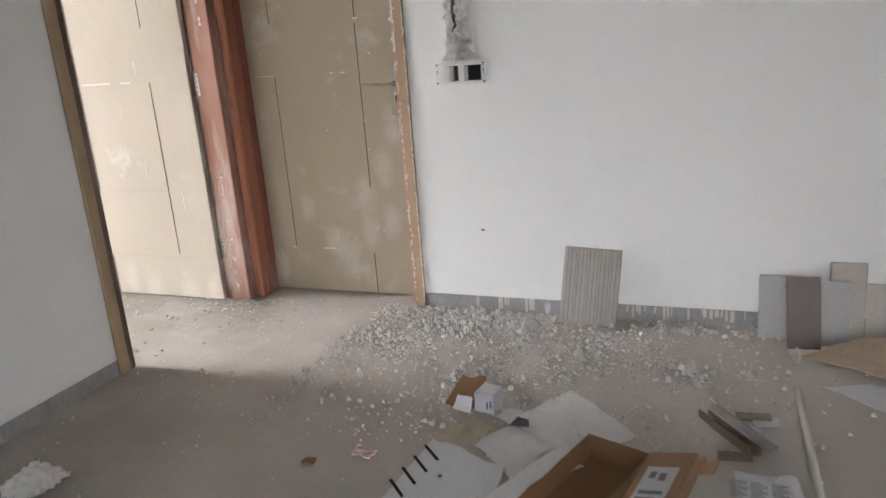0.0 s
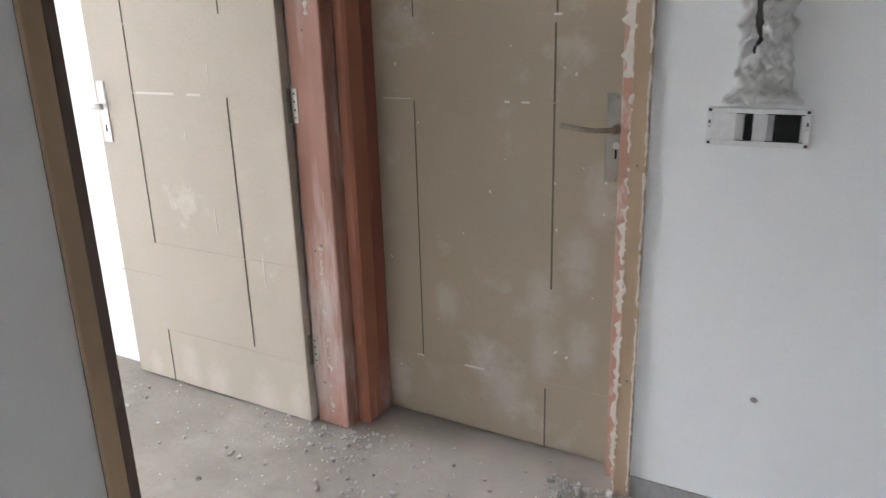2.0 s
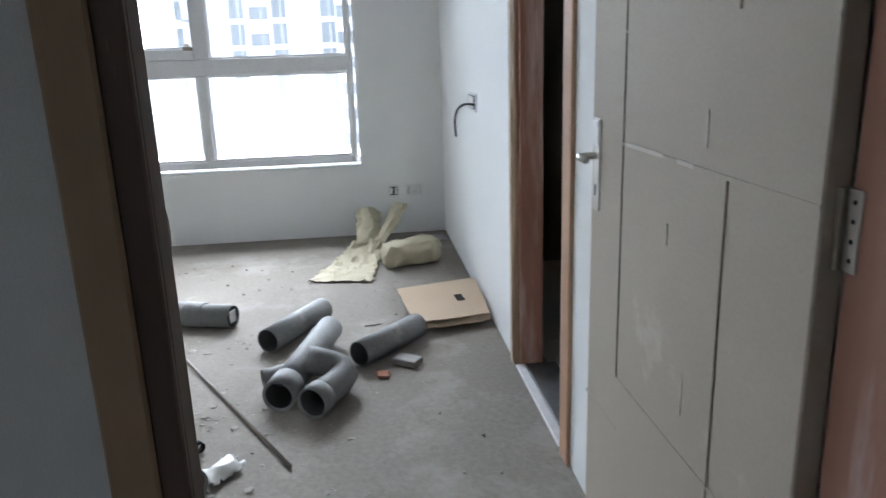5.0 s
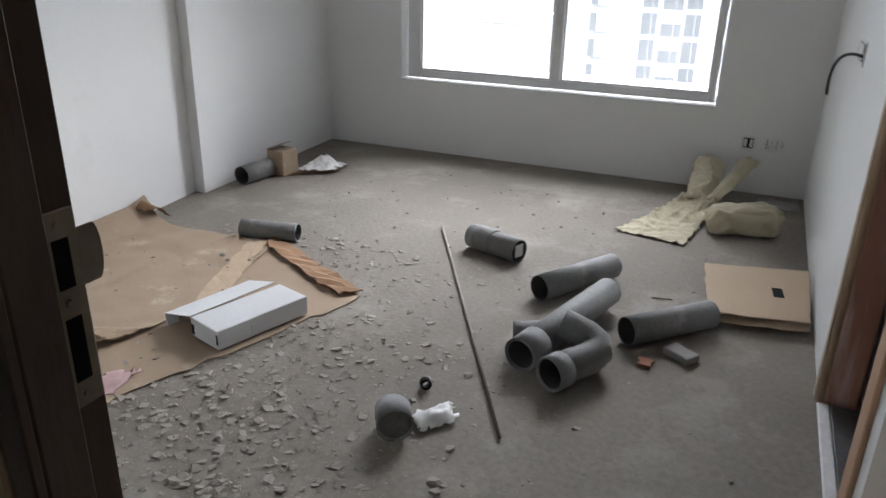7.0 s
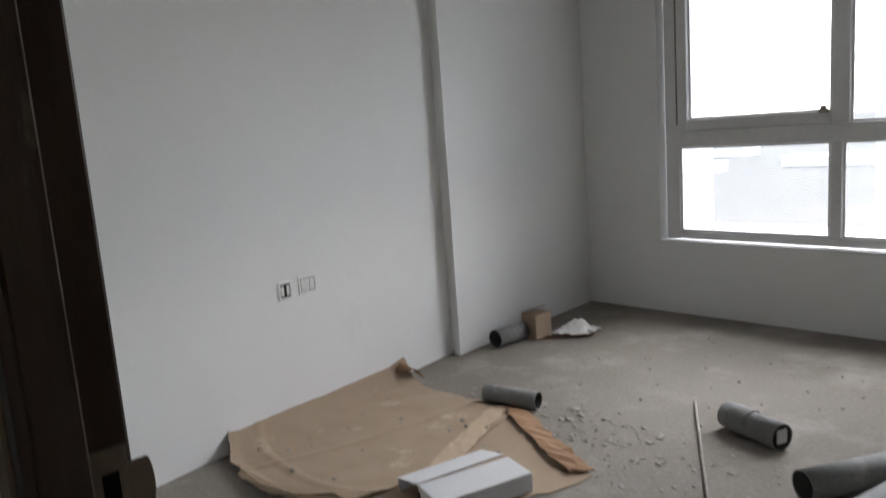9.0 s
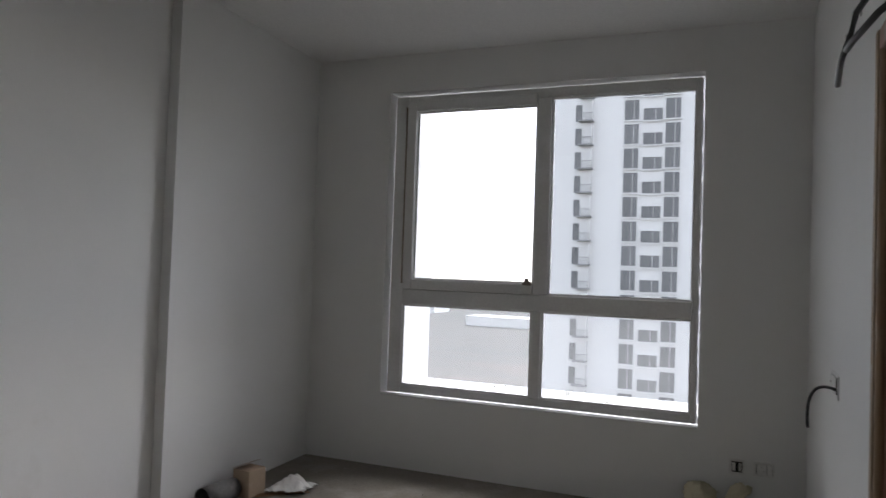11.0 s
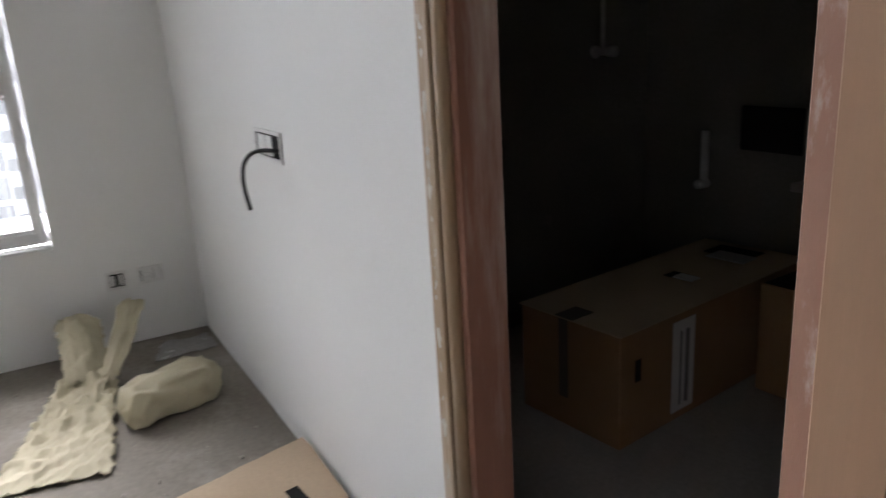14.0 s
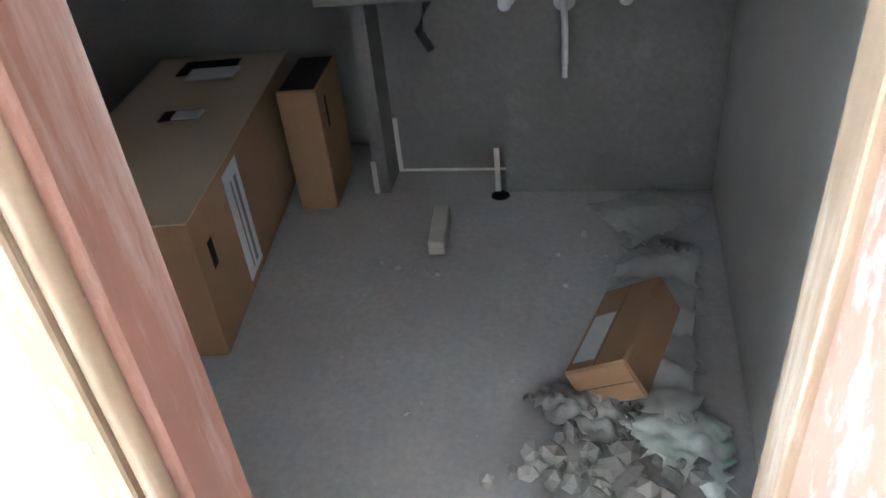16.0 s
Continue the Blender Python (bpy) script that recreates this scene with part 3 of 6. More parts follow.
part("mullion", boxes((XW - 0.12, 1.632, 0.577, XW - 0.05, 1.702, 1.155), bevel=0.006), UPVC, win)
part("mullion", boxes((XW - 0.12, 1.635, 1.266, XW - 0.05, 1.738, WZ1 - 0.09), bevel=0.006), UPVC, win)
sash = part("sash", boxes((XW - 0.1, 0.673, 1.266, XW - 0.035, 0.745, 2.62), (XW - 0.1, 0.745, 1.266, XW - 0.035, 1.635, 1.337), (XW - 0.1, 0.745, 2.545, XW - 0.035, 1.635, 2.62), bevel=0.005), UPVC, win)
part("latch", boxes((XW - 0.035, 1.575, 1.325, XW - 0.01, 1.635, 1.35), (XW - 0.02, 1.59, 1.347, XW - 0.005, 1.62, 1.37), bevel=0.003), DULLSTEEL, sash)
part("seal_strip", boxes((XW - 0.06, 0.653, 1.305, XW - 0.053, 0.666, 2.58)), DULLSTEEL, sash)
for y0, y1, z0, z1 in ((0.673, 1.632, 0.577, 1.155), (1.702, 2.65, 0.577, 1.155), (0.745, 1.635, 1.337, 2.545), (1.738, 2.65, 1.266, 2.59)):
    p = part("pane", boxes((XW - 0.088, y0, z0, XW - 0.082, y1, z1)), DUSTY if z0 < 1 else GLASS, win, "dusty clear glass pane")
    p.visible_shadow = False
    part("bead", boxes((XW - 0.082, y0, z0, XW - 0.066, y0 + 0.012, z1), (XW - 0.082, y1 - 0.012, z0, XW - 0.066, y1, z1),
                       (XW - 0.082, y0 + 0.012, z0, XW - 0.066, y1 - 0.012, z0 + 0.012), (XW - 0.082, y0 + 0.012, z1 - 0.012, XW - 0.066, y1 - 0.012, z1)), UPVC, win)
part("window_sill", boxes((XW - 0.06, WY0, WZ0 + 0.001, XW + 0.006, WY1, WZ0 + 0.014), bevel=0.003), MASTIC, win, "white plastered sill edge")
rs = random.Random(5)
seal = bmesh.new()
z = WZ0 + 0.03
while z < WZ1 - 0.1:
    h = rs.uniform(0.03, 0.16)
    box(seal, XW - 0.055, WY1 - 0.014, z, XW - 0.045, WY1 - 0.006 - rs.uniform(0, 0.003), z + h)
    z += h + rs.uniform(0.02, 0.09)
part("sealant", seal, MASTIC, win, "ragged white sealant dashes")

# ventilator of the bathroom
vent = setting("window_2", boxes((-3.6, 3.88, 1.0, -3.55, 3.905, 2.12), (-3.6, 4.10, 1.0, -3.55, 4.12, 2.12), (-3.6, 3.905, 1.0, -3.55, 4.10, 1.035), (-3.6, 3.905, 2.085, -3.55, 4.10, 2.12),
                                 (-3.6, 3.905, 1.785, -3.55, 4.10, 1.862)), DARKWOOD, "small dark-framed frosted ventilator window")
part("pane", boxes((-3.58, 3.905, 1.035, -3.574, 4.10, 1.785)), FROSTED, vent, "frosted glass pane")
part("pane", boxes((-3.58, 3.905, 1.862, -3.574, 4.10, 2.085)), FROSTED, vent, "frosted glass pane")

# ---- doorway of the bedroom ----
door1 = setting("door_1", boxes((-0.09, 2.435, 2.06, 0.012, 3.36, 2.12), bevel=0.003), REDWOOD, "red oxide door frame with an open beige leaf")
part("architrave", boxes((0.0, 2.435, 0, 0.014, 2.482, 2.06), bevel=0.003), HALLTRIM, door1, "raw tan wood edge")
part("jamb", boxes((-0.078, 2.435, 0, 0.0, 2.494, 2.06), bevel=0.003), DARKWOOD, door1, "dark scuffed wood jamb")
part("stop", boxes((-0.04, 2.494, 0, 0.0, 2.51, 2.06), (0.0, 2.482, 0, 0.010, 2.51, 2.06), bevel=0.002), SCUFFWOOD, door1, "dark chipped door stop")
part("jamb", boxes((-0.098, 3.265, 0, 0.026, 3.345, 2.06), bevel=0.004), PINKWOOD, door1, "pink primer jamb with white paint smears")
strike = part("strike_plate", boxes((-0.073, 2.494, 0.962, -0.042, 2.4975, 1.128), bevel=0.001), DULLSTEEL, door1, "tarnished steel strike plate with two slots")
part("slot", boxes((-0.064, 2.4975, 1.066, -0.05, 2.4985, 1.106)), BLACK, strike)
part("slot", boxes((-0.064, 2.4975, 0.986, -0.05, 2.4985, 1.041)), BLACK, strike)
lip = bmesh.new()
tube(lip, [(-0.073, 2.4955, 1.086), (-0.082, 2.4955, 1.086), (-0.089, 2.494, 1.086)], 0.024, seg=16)
for v in lip.verts:
    v.co.y = 2.4955 + (v.co.y - 2.4955) * 0.07
part("lip", lip, DULLSTEEL, strike, "curved lip of the strike plate")
for z in (1.053, 0.973, 1.117):
    sc = bmesh.new()
    bmesh.ops.create_cone(sc, cap_ends=True, segments=10, radius1=0.004, radius2=0.003, depth=0.002, matrix=pose(-0.057, 2.4985, z, 90))
    part("screw", sc, DULLSTEEL, strike)


def door_leaf(name, x0, x1, y_face, y_back, material, grooves, parent):
    """A leaf that stands along x, facing -y, with grooves given as (x0, z0, x1, z1)."""
    lo, hi = min(x0, x1), max(x0, x1)
    leaf = part(name, boxes((lo, y_face, 0.008, hi, y_back, 2.055), bevel=0.003), material, parent)
    for gx0, gz0, gx1, gz1, dark in grooves:
        w = 0.0016 if dark == 2 else 0.0026
        g = boxes((min(gx0, gx1) - w, y_face - 0.0014, min(gz0, gz1) - w, max(gx0, gx1) + w, y_face + 0.001, max(gz0, gz1) + w))
        part("groove", g, GROOVE if dark else material, leaf)
    return leaf


YL = 3.235
leaf = door_leaf("leaf", -0.105, -0.955, YL, YL + 0.036, LEAF, (
    (-0.757, 1.43, -0.757, 2.0, 1), (-0.757, 0.545, -0.757, 1.43, 1), (-0.324, 1.305, -0.324, 2.0, 1), (-0.328, 0.238, -0.328, 1.058, 1), (-0.757, 0.012, -0.757, 0.215, 1),
    (-0.78, 1.285, -0.11, 1.285, 0), (-0.78, 1.066, -0.11, 1.066, 0), (-0.78, 0.545, -0.34, 0.545, 0), (-0.34, 0.545, -0.11, 0.545, 0), (-0.96, 0.42, -0.757, 0.42, 0), (-0.757, 0.215, -0.11, 0.215, 0)), door1)
part("smear", boxes((-0.74, YL - 0.0016, 1.063, -0.56, YL - 0.0002, 1.071), (-0.50, YL - 0.0016, 1.062, -0.44, YL - 0.0002, 1.07), (-0.44, YL - 0.0016, 0.62, -0.436, YL - 0.0002, 0.70),
                    (-0.40, YL - 0.0016, 1.1, -0.397, YL - 0.0002, 1.16), (-0.53, YL - 0.0016, 0.91, -0.527, YL - 0.0002, 0.95), (-0.25, YL - 0.0016, 0.46, -0.246, YL - 0.0002, 0.56)), SMEAR, leaf, "white paint smears")
plate = part("lock_plate", boxes((-0.935, YL - 0.005, 0.895, -0.895, YL, 1.105), bevel=0.002), STEEL, leaf, "tarnished steel lock plate")
part("keyhole", boxes((-0.918, YL - 0.0062, 0.93, -0.912, YL - 0.005, 0.955)), BLACK, plate)
lever = bmesh.new()
tube(lever, [(-0.922, YL - 0.004, 1.02), (-0.922, YL - 0.03, 1.02), (-0.918, YL - 0.042, 1.02), (-0.91, YL - 0.046, 1.02), (-0.868, YL - 0.044, 1.018)], 0.008, seg=12)
part("handle", lever, STEEL, plate, "steel lever handle", True)
part("cover", boxes((-0.932, YL - 0.008, 1.045, -0.898, YL - 0.005, 1.1), bevel=0.001), WHITEPL, plate, "white film left on the plate")


def hinge(parent, z):
    h = part("hinge", boxes((-0.100, 3.2615, z - 0.05, -0.074, 3.265, z + 0.05), bevel=0.001), STEEL, parent, "steel butt hinge")
    k = bmesh.new()
    tube(k, [(-0.103, 3.258, z - 0.05), (-0.103, 3.258, z + 0.05)], 0.006, seg=10)
    part("knuckle", k, DULLSTEEL, h)
    for dz in (-0.035, -0.012, 0.012, 0.035):
        s = bmesh.new()
        bmesh.ops.create_cone(s, cap_ends=True, segments=8, radius1=0.0035, radius2=0.0028, depth=0.0015, matrix=pose(-0.085, 3.2612, z + dz, 90))
        part("screw", s, BLACK, h)


for hz in (1.04, 0.26, 1.82):
    hinge(door1, hz)

# ---- closed door at the end of the hall ----
door2 = setting("door_2", boxes((0.03, YE, 2.055, 0.925, 3.5, 2.12), bevel=0.003), REDWOOD, "closed beige door in a red oxide frame")
# The post's lit front is painted by the lighter orange wood.
part("post", boxes((0.027, 3.315, 0, 0.072, 3.398, 2.055), bevel=0.009), ORANGEWOOD, door2, "red frame post with its orange highlight put into the colour")
part("jamb", boxes((0.002, 3.40, 0, 0.068, 3.5, 2.055), bevel=0.003), REDWOOD, door2)
part("jamb", boxes((0.838, 3.40, 0, 0.88, 3.5, 2.055), bevel=0.003), PATCHED, door2, "pink primer jamb smeared with putty")
part("jamb", boxes((0.88, YE - 0.012, 0, 0.925, 3.5, 2.055), bevel=0.004), TANWOOD, door2, "raw tan wood jamb")
def putty_run(x, y, z0, z1, wide, seed, step=0.005, least=0.12):
    """An uneven run of dried putty up a jamb: a thin ribbon whose edges wander and which breaks off in places."""
    bm = bmesh.new()
    z, last = z0, None
    while z < z1:
        a = n3(z * 21, seed) + 0.6 * n3(z * 73, seed + 4)
        w = wide * (least + 1.0 * a)
        if w > wide * 0.1:
            o = wide * 0.8 * n3(z * 37, seed + 9)
            row = [bm.verts.new((x + o - w, y, z)), bm.verts.new((x + o, y - 0.0015 - 0.001 * a, z)), bm.verts.new((x + o + w, y, z))]
            if last:
                bm.faces.new((last[0], last[1], row[1], row[0]))
                bm.faces.new((last[1], last[2], row[2], row[1]))
            last = row
        else:
            last = None
        z += step
    bmesh.ops.recalc_face_normals(bm, faces=bm.faces)
    return bm


part("putty", putty_run(0.882, YE - 0.0122, 0.03, 2.0, 0.012, 3), SMEAR, door2, "dried white putty along the jamb")
part("putty", putty_run(0.86, 3.3985, 0.03, 0.80, 0.013, 8, least=0.55), SMEAR, door2, "dried white putty along the jamb")
part("putty", putty_run(0.856, 3.3985, 1.12, 1.36, 0.017, 12, least=0.75), SMEAR, door2, "thick white putty over the jamb")
part("putty", putty_run(0.86, 3.3985, 1.42, 2.0, 0.015, 19, least=0.4), SMEAR, door2, "dried white putty along the jamb")
part("putty", putty_run(0.921, YE - 0.0122, 0.02, 2.0, 0.005, 29, least=0.5), SMEAR, door2, "paint left along the jamb's edge")


def jamb_screws(parent, rows, y):
    for x, z in rows:
        s = bmesh.new()
        bmesh.ops.create_cone(s, cap_ends=True, segments=8, radius1=0.0045, radius2=0.003, depth=0.002, matrix=pose(x, y, z, 90))
        part("screw", s, DULLSTEEL, parent)


jamb_screws(door2, ((0.905, 0.35), (0.902, 0.92), (0.906, 1.42)), YE - 0.0128)
jamb_screws(door1, ((-0.03, 0.62), (-0.055, 0.60), (-0.04, 1.25), (-0.06, 0.15)), 3.2645)
part("putty", putty_run(-0.035, 3.2648, 0.05, 0.62, 0.02, 21), SMEAR, door1, "white paint smears on the jamb")
part("putty", putty_run(-0.02, 3.2648, 1.25, 1.7, 0.012, 27), SMEAR, door1, "white paint smears on the jamb")
leaf2 = door_leaf("leaf", 0.07, 0.838, YD, YD + 0.036, DUSTLEAF, (
    (0.645, 0.527, 0.645, 1.25, 1), (0.648, 1.27, 0.648, 2.0, 1), (0.208, 0.228, 0.208, 1.04, 2), (0.214, 1.28, 0.214, 2.0, 2), (0.632, 0.012, 0.632, 0.205, 1),
    (0.08, 1.275, 0.835, 1.255, 0), (0.08, 1.05, 0.835, 1.05, 0), (0.21, 0.225, 0.83, 0.225, 0), (0.645, 0.525, 0.83, 0.525, 0)), door2)
part("smear", boxes((0.50, YD - 0.002, 1.046, 0.515, YD - 0.0002, 1.052), (0.55, YD - 0.002, 1.046, 0.575, YD - 0.0002, 1.051), (0.36, YD - 0.002, 0.222, 0.43, YD - 0.0002, 0.228), (0.185, YD - 0.002, 0.224, 0.21, YD - 0.0002, 0.229),
                    (0.10, YD - 0.002, 1.049, 0.20, YD - 0.0002, 1.0515), (0.64, YD - 0.002, 1.27, 0.662, YD - 0.0002, 1.276)), SMEAR, leaf2, "pale putty left in the grooves")
plate2 = part("lock_plate", boxes((0.787, YD - 0.004, 0.85, 0.836, YD, 1.08), bevel=0.002), TARNISH, leaf2, "tarnished lock plate flush with the leaf")
kh = bmesh.new()
bmesh.ops.create_cone(kh, cap_ends=True, segments=16, radius1=0.0095, radius2=0.0085, depth=0.004, matrix=pose(0.816, YD - 0.0055, 0.946, 90))
cyl = part("lock_cylinder", kh, STEEL, plate2, "round steel lock cylinder")
part("keyhole", boxes((0.8135, YD - 0.0062, 0.912, 0.8185, YD - 0.004, 0.937)), BLACK, plate2)
for sz in (0.858, 1.07):
    s = bmesh.new()
    bmesh.ops.create_cone(s, cap_ends=True, segments=8, radius1=0.004, radius2=0.003, depth=0.002, matrix=pose(0.817, YD - 0.0048, sz, 90))
    part("screw", s, DULLSTEEL, plate2)
lv = bmesh.new()
tube(lv, [(0.82, YD - 0.002, 0.99), (0.82, YD - 0.03, 0.99), (0.808, YD - 0.042, 0.99), (0.775, YD - 0.045, 0.988), (0.74, YD - 0.046, 0.99), (0.68, YD - 0.042, 0.996)], 0.0065, seg=12)
bmesh.ops.create_cone(lv, cap_ends=True, segments=16, radius1=0.014, radius2=0.011, depth=0.03, matrix=pose(0.82, YD - 0.018, 0.99, 90))
part("handle", lv, DULLSTEEL, plate2, "rusty lever handle", True)
dots = bmesh.new()
rd = random.Random(21)
for i in range(26):
    x, z, r = rd.uniform(0.1, 0.82), rd.uniform(0.05, 1.4), rd.uniform(0.0015, 0.004)
    bmesh.ops.create_icosphere(dots, subdivisions=1, radius=1, matrix=Matrix.Translation((x, YD, z)) @ pose(0, 0, 0, 0, rd.uniform(-60, 60), 0) @ Matrix.Diagonal((r, 0.0012, r * rd.uniform(0.8, 2.6), 1)))
part("splash", dots, SMEAR, leaf2, "white paint splashes")

# ---- bathroom doorway ----
door3 = setting("door_3", boxes((BX0, YB - 0.01, 2.04, -1.354, YI, 2.1), bevel=0.003), PINKWOOD, "pink primer bathroom door frame with tan trim, no leaf")
part("architrave", boxes((BX0 - 0.038, YB - 0.014, 0, BX0 + 0.002, YB, 2.1), bevel=0.003), TANWOOD, door3, "raw tan wood trim")
be = bmesh.new()
tube(be, [(BX0 + 0.014, YB + 0.004, 0), (BX0 + 0.014, YB + 0.004, 2.04)], 0.014, seg=12)
part("bead", be, TANWOOD, door3, "rounded pale wood bead", True)
part("jamb", boxes((BX0, YB + 0.012, 0, BX0 + 0.04, YB + 0.106, 2.04), bevel=0.004), PINKWOOD, door3, "pink-brown primed jamb")
XJ = -1.386                   # inner face of the bathroom's right jamb
part("jamb", boxes((XJ, YB - 0.002, 0, -1.353, 3.493, 2.04), bevel=0.003), PATCHED, door3, "pink primed jamb with putty smears")
part("jamb", boxes((XJ - 0.014, 3.495, 0, -1.31, 3.565, 2.04), bevel=0.003), TANWOOD, door3, "raw tan wood rebate")
part("putty", putty_run(BX0 - 0.02, YB - 0.0142, 0.3, 1.9, 0.014, 37), SMEAR, door3, "putty smears")
part("architrave", boxes((-1.352, YB - 0.014, 0, -1.272, YB, 2.1), bevel=0.003), PRIMEDTAN, door3, "raw tan wood trim")
hp = part("hinge", boxes((XJ - 0.003, 3.45, 0.955, XJ, 3.525, 1.06), bevel=0.0008), ZINC, door3, "bare steel hinge leaf with screws")
for k, dz in enumerate((0.96, 0.99, 1.02, 1.045)):
    s = bmesh.new()
    bmesh.ops.create_cone(s, cap_ends=True, segments=10, radius1=0.0045, radius2=0.0035, depth=0.002, matrix=pose(XJ - 0.0038, 3.475 if k % 2 else 3.50, dz, 0, 90, 0))
    part("screw", s, CHROME, hp)
setting("sill_bathroom", boxes((BX0 + 0.04, YB + 0.03, 0, XJ, YI + 0.03, 0.012), bevel=0.003), GRANITE, "black speckled stone door sill")
setting("sill_mortar", boxes((BX0 + 0.041, YB - 0.008, 0, XJ, YB + 0.028, 0.013), bevel=0.004), MASTIC, "white mortar edge along the bathroom sill")

# ---- fittings on the walls ----
def socket(name, label, m, wide, tall, holes, rim=0.006, back=None):
    """A recessed switch or socket box: m puts it on the wall with x along it, z up and -y out of it; holes as (x0, z0, x1, z1, open)."""
    t = thing(name, label, "socket", m, "wall boxes")
    part("frame", boxes((-wide / 2, -rim, -tall / 2, wide / 2, 0.0, -tall / 2 + 0.012), (-wide / 2, -rim, tall / 2 - 0.012, wide / 2, 0.0, tall / 2),
                        (-wide / 2, -rim, -tall / 2 + 0.012, -wide / 2 + 0.014, 0.0, tall / 2 - 0.012), (wide / 2 - 0.014, -rim, -tall / 2 + 0.012, wide / 2, 0.0, tall / 2 - 0.012), bevel=0.002), WHITEPL, t)
    part("backing", boxes((-wide / 2 + 0.014, -0.0015, -tall / 2 + 0.012, wide / 2 - 0.014, -0.0005, tall / 2 - 0.012)), back or BLACK, t, "empty wall box")
    for x0, z0, x1, z1, dark in holes:
        part("module", boxes((x0, -rim + 0.001, z0, x1, -0.0015, z1), bevel=0.0015), BLACK if dark else WHITEPL, t)
    for sx in (-1, 1):
        s = bmesh.new()
        bmesh.ops.create_cone(s, cap_ends=True, segments=8, radius1=0.0035, radius2=0.003, depth=0.003, matrix=pose(sx * (wide / 2 - 0.007), -rim - 0.001, 0, 90))
        part("screw", s, STEEL, t)
    return t


def clips_of(t, wide, tall, rim):
    """Dark clip notches in the corners of a switch frame, and the shadow gaps along its inner edge."""
    for sx in (-1, 1):
        for sz in (-1, 1):
            x, z = sx * (wide / 2 - 0.007), sz * (tall / 2 - 0.006)
            part("notch", boxes((x - 0.0035, -rim - 0.0006, z - 0.003, x + 0.0035, -rim, z + 0.003)), BLACK, t)
        x = sx * (wide / 2 - 0.007)
        part("notch", boxes((x - 0.002, -rim - 0.0006, 0.006, x + 0.002, -rim, 0.014)), BLACK, t)
    for sz in (-1, 1):
        z = sz * (tall / 2 - 0.0125)
        part("gap", boxes((-wide / 2 + 0.014, -rim + 0.003, z - 0.0012, wide / 2 - 0.014, -rim + 0.0042, z + 0.0012)), BLACK, t)
    x = -wide / 2 + 0.0155
    part("gap", boxes((x - 0.0012, -rim + 0.003, -tall / 2 + 0.014, x + 0.0012, -rim + 0.0042, tall / 2 - 0.014)), BLACK, t)


hall_box = socket("switch_box", "white plastic switch frame with two empty bays under the chased slot", pose(1.158, YE, 1.022), 0.212, 0.084,
       ((-0.095, -0.03, -0.043, 0.03, 0), (-0.027, -0.028, -0.0095, 0.028, 1), (-0.009, -0.03, 0.018, 0.03, 0), (0.033, -0.028, 0.085, 0.028, 1)), 0.012, UPVC)
clips_of(hall_box, 0.212, 0.084, 0.012)
# chase in the wall with rough plaster
chase = bmesh.new()
NU, NV = 26, 420
grid = []
for j in range(NV + 1):
    z = 1.072 + (CEIL_Z - 1.075) * j / NV
    row = []
    half = 0.056 + 0.014 * n3(z * 13, 2) + 0.012 * n3(z * 40, 7) + 0.03 * max(0.0, 1 - (z - 1.072) / 0.035)
    mid = 1.160 + 0.008 * n3(z * 7, 11)
    for i in range(NU + 1):
        u = 2 * i / NU - 1
        # curled trowel ridges: two braided rows of lobes leaning against each other
        lobe = abs(math.sin(z * 60 + (2.2 if u > 0 else 0.4) + 1.9 * abs(u) + 1.6 * n3(z * 9, u * 2)))
        body = (1 - u ** 4) ** 0.5 if abs(u) < 1 else 0.0
        gap = 0.97 * math.exp(-((u + 0.3 - 0.25 * n3(z * 8, 5)) / 0.17) ** 2) * min(1.0, max(0.0, (z - 1.17) / 0.06))
        d = body * (0.003 + 0.03 * lobe ** 0.7 + 0.02 * n3(z * 70, u * 7) + 0.012 * n3(z * 160, u * 16)) * (1 - gap)
        row.append(chase.verts.new((mid + u * half, YE + 0.001 - max(0.0, d), z + 0.012 * (1 - u * u) * n3(z * 22, u * 3, 3))))
    grid.append(row)
for a, b in zip(grid, grid[1:]):
    for i in range(NU):
        chase.faces.new((a[i], a[i + 1], b[i + 1], b[i]))
setting("trim_chase", chase, mat("rough_gypsum_fill", (0.8, 0.785, 0.755), (0.68, 0.66, 0.625), 0.95, scale=40, fine=150, bump=0.5), "rough gypsum filled conduit chase", True)
slot = bmesh.new()
tube(slot, [(1.142, YE - 0.002, 1.16 + 0.012 * k) for k in range(150)], 0.011, seg=8)
for k, v in enumerate(slot.verts):
    if (k // 8) % 2:
        v.co.x = 1.142 + (v.co.x - 1.142) * 0.75
setting("trim_conduit", slot, MORTAR, "dark corrugated conduit showing in the chase")
dent = bmesh.new()
bmesh.ops.create_icosphere(dent, subdivisions=2, radius=1.0, matrix=Matrix.Translation((1.213, YE - 0.001, 0.366)) @ Matrix.Diagonal((0.008, 0.004, 0.006, 1)))
setting("trim_wall_chip", dent, SKIRT, "small chipped spot in the putty")

TOX = pose(0, 0, 0, 0, 0, 90)     # turns a fitting from facing -y to facing +x
socket("socket", "empty white modular socket box low on the wall", pose(XW, 2.925, 0.312) @ TOX, 0.085, 0.085, ((-0.026, -0.024, -0.008, 0.024, 0), (0.008, -0.024, 0.024, 0.024, 0)))
socket("socket", "white power socket low on the wall", pose(XW, 3.072, 0.312) @ TOX, 0.115, 0.08, ((-0.04, -0.028, 0.012, 0.028, 0), (0.014, -0.028, 0.042, 0.028, 0), (-0.018, 0.008, -0.01, 0.016, 1), (-0.03, -0.012, -0.024, -0.004, 1), (-0.006, -0.012, 0.0, -0.004, 1)))
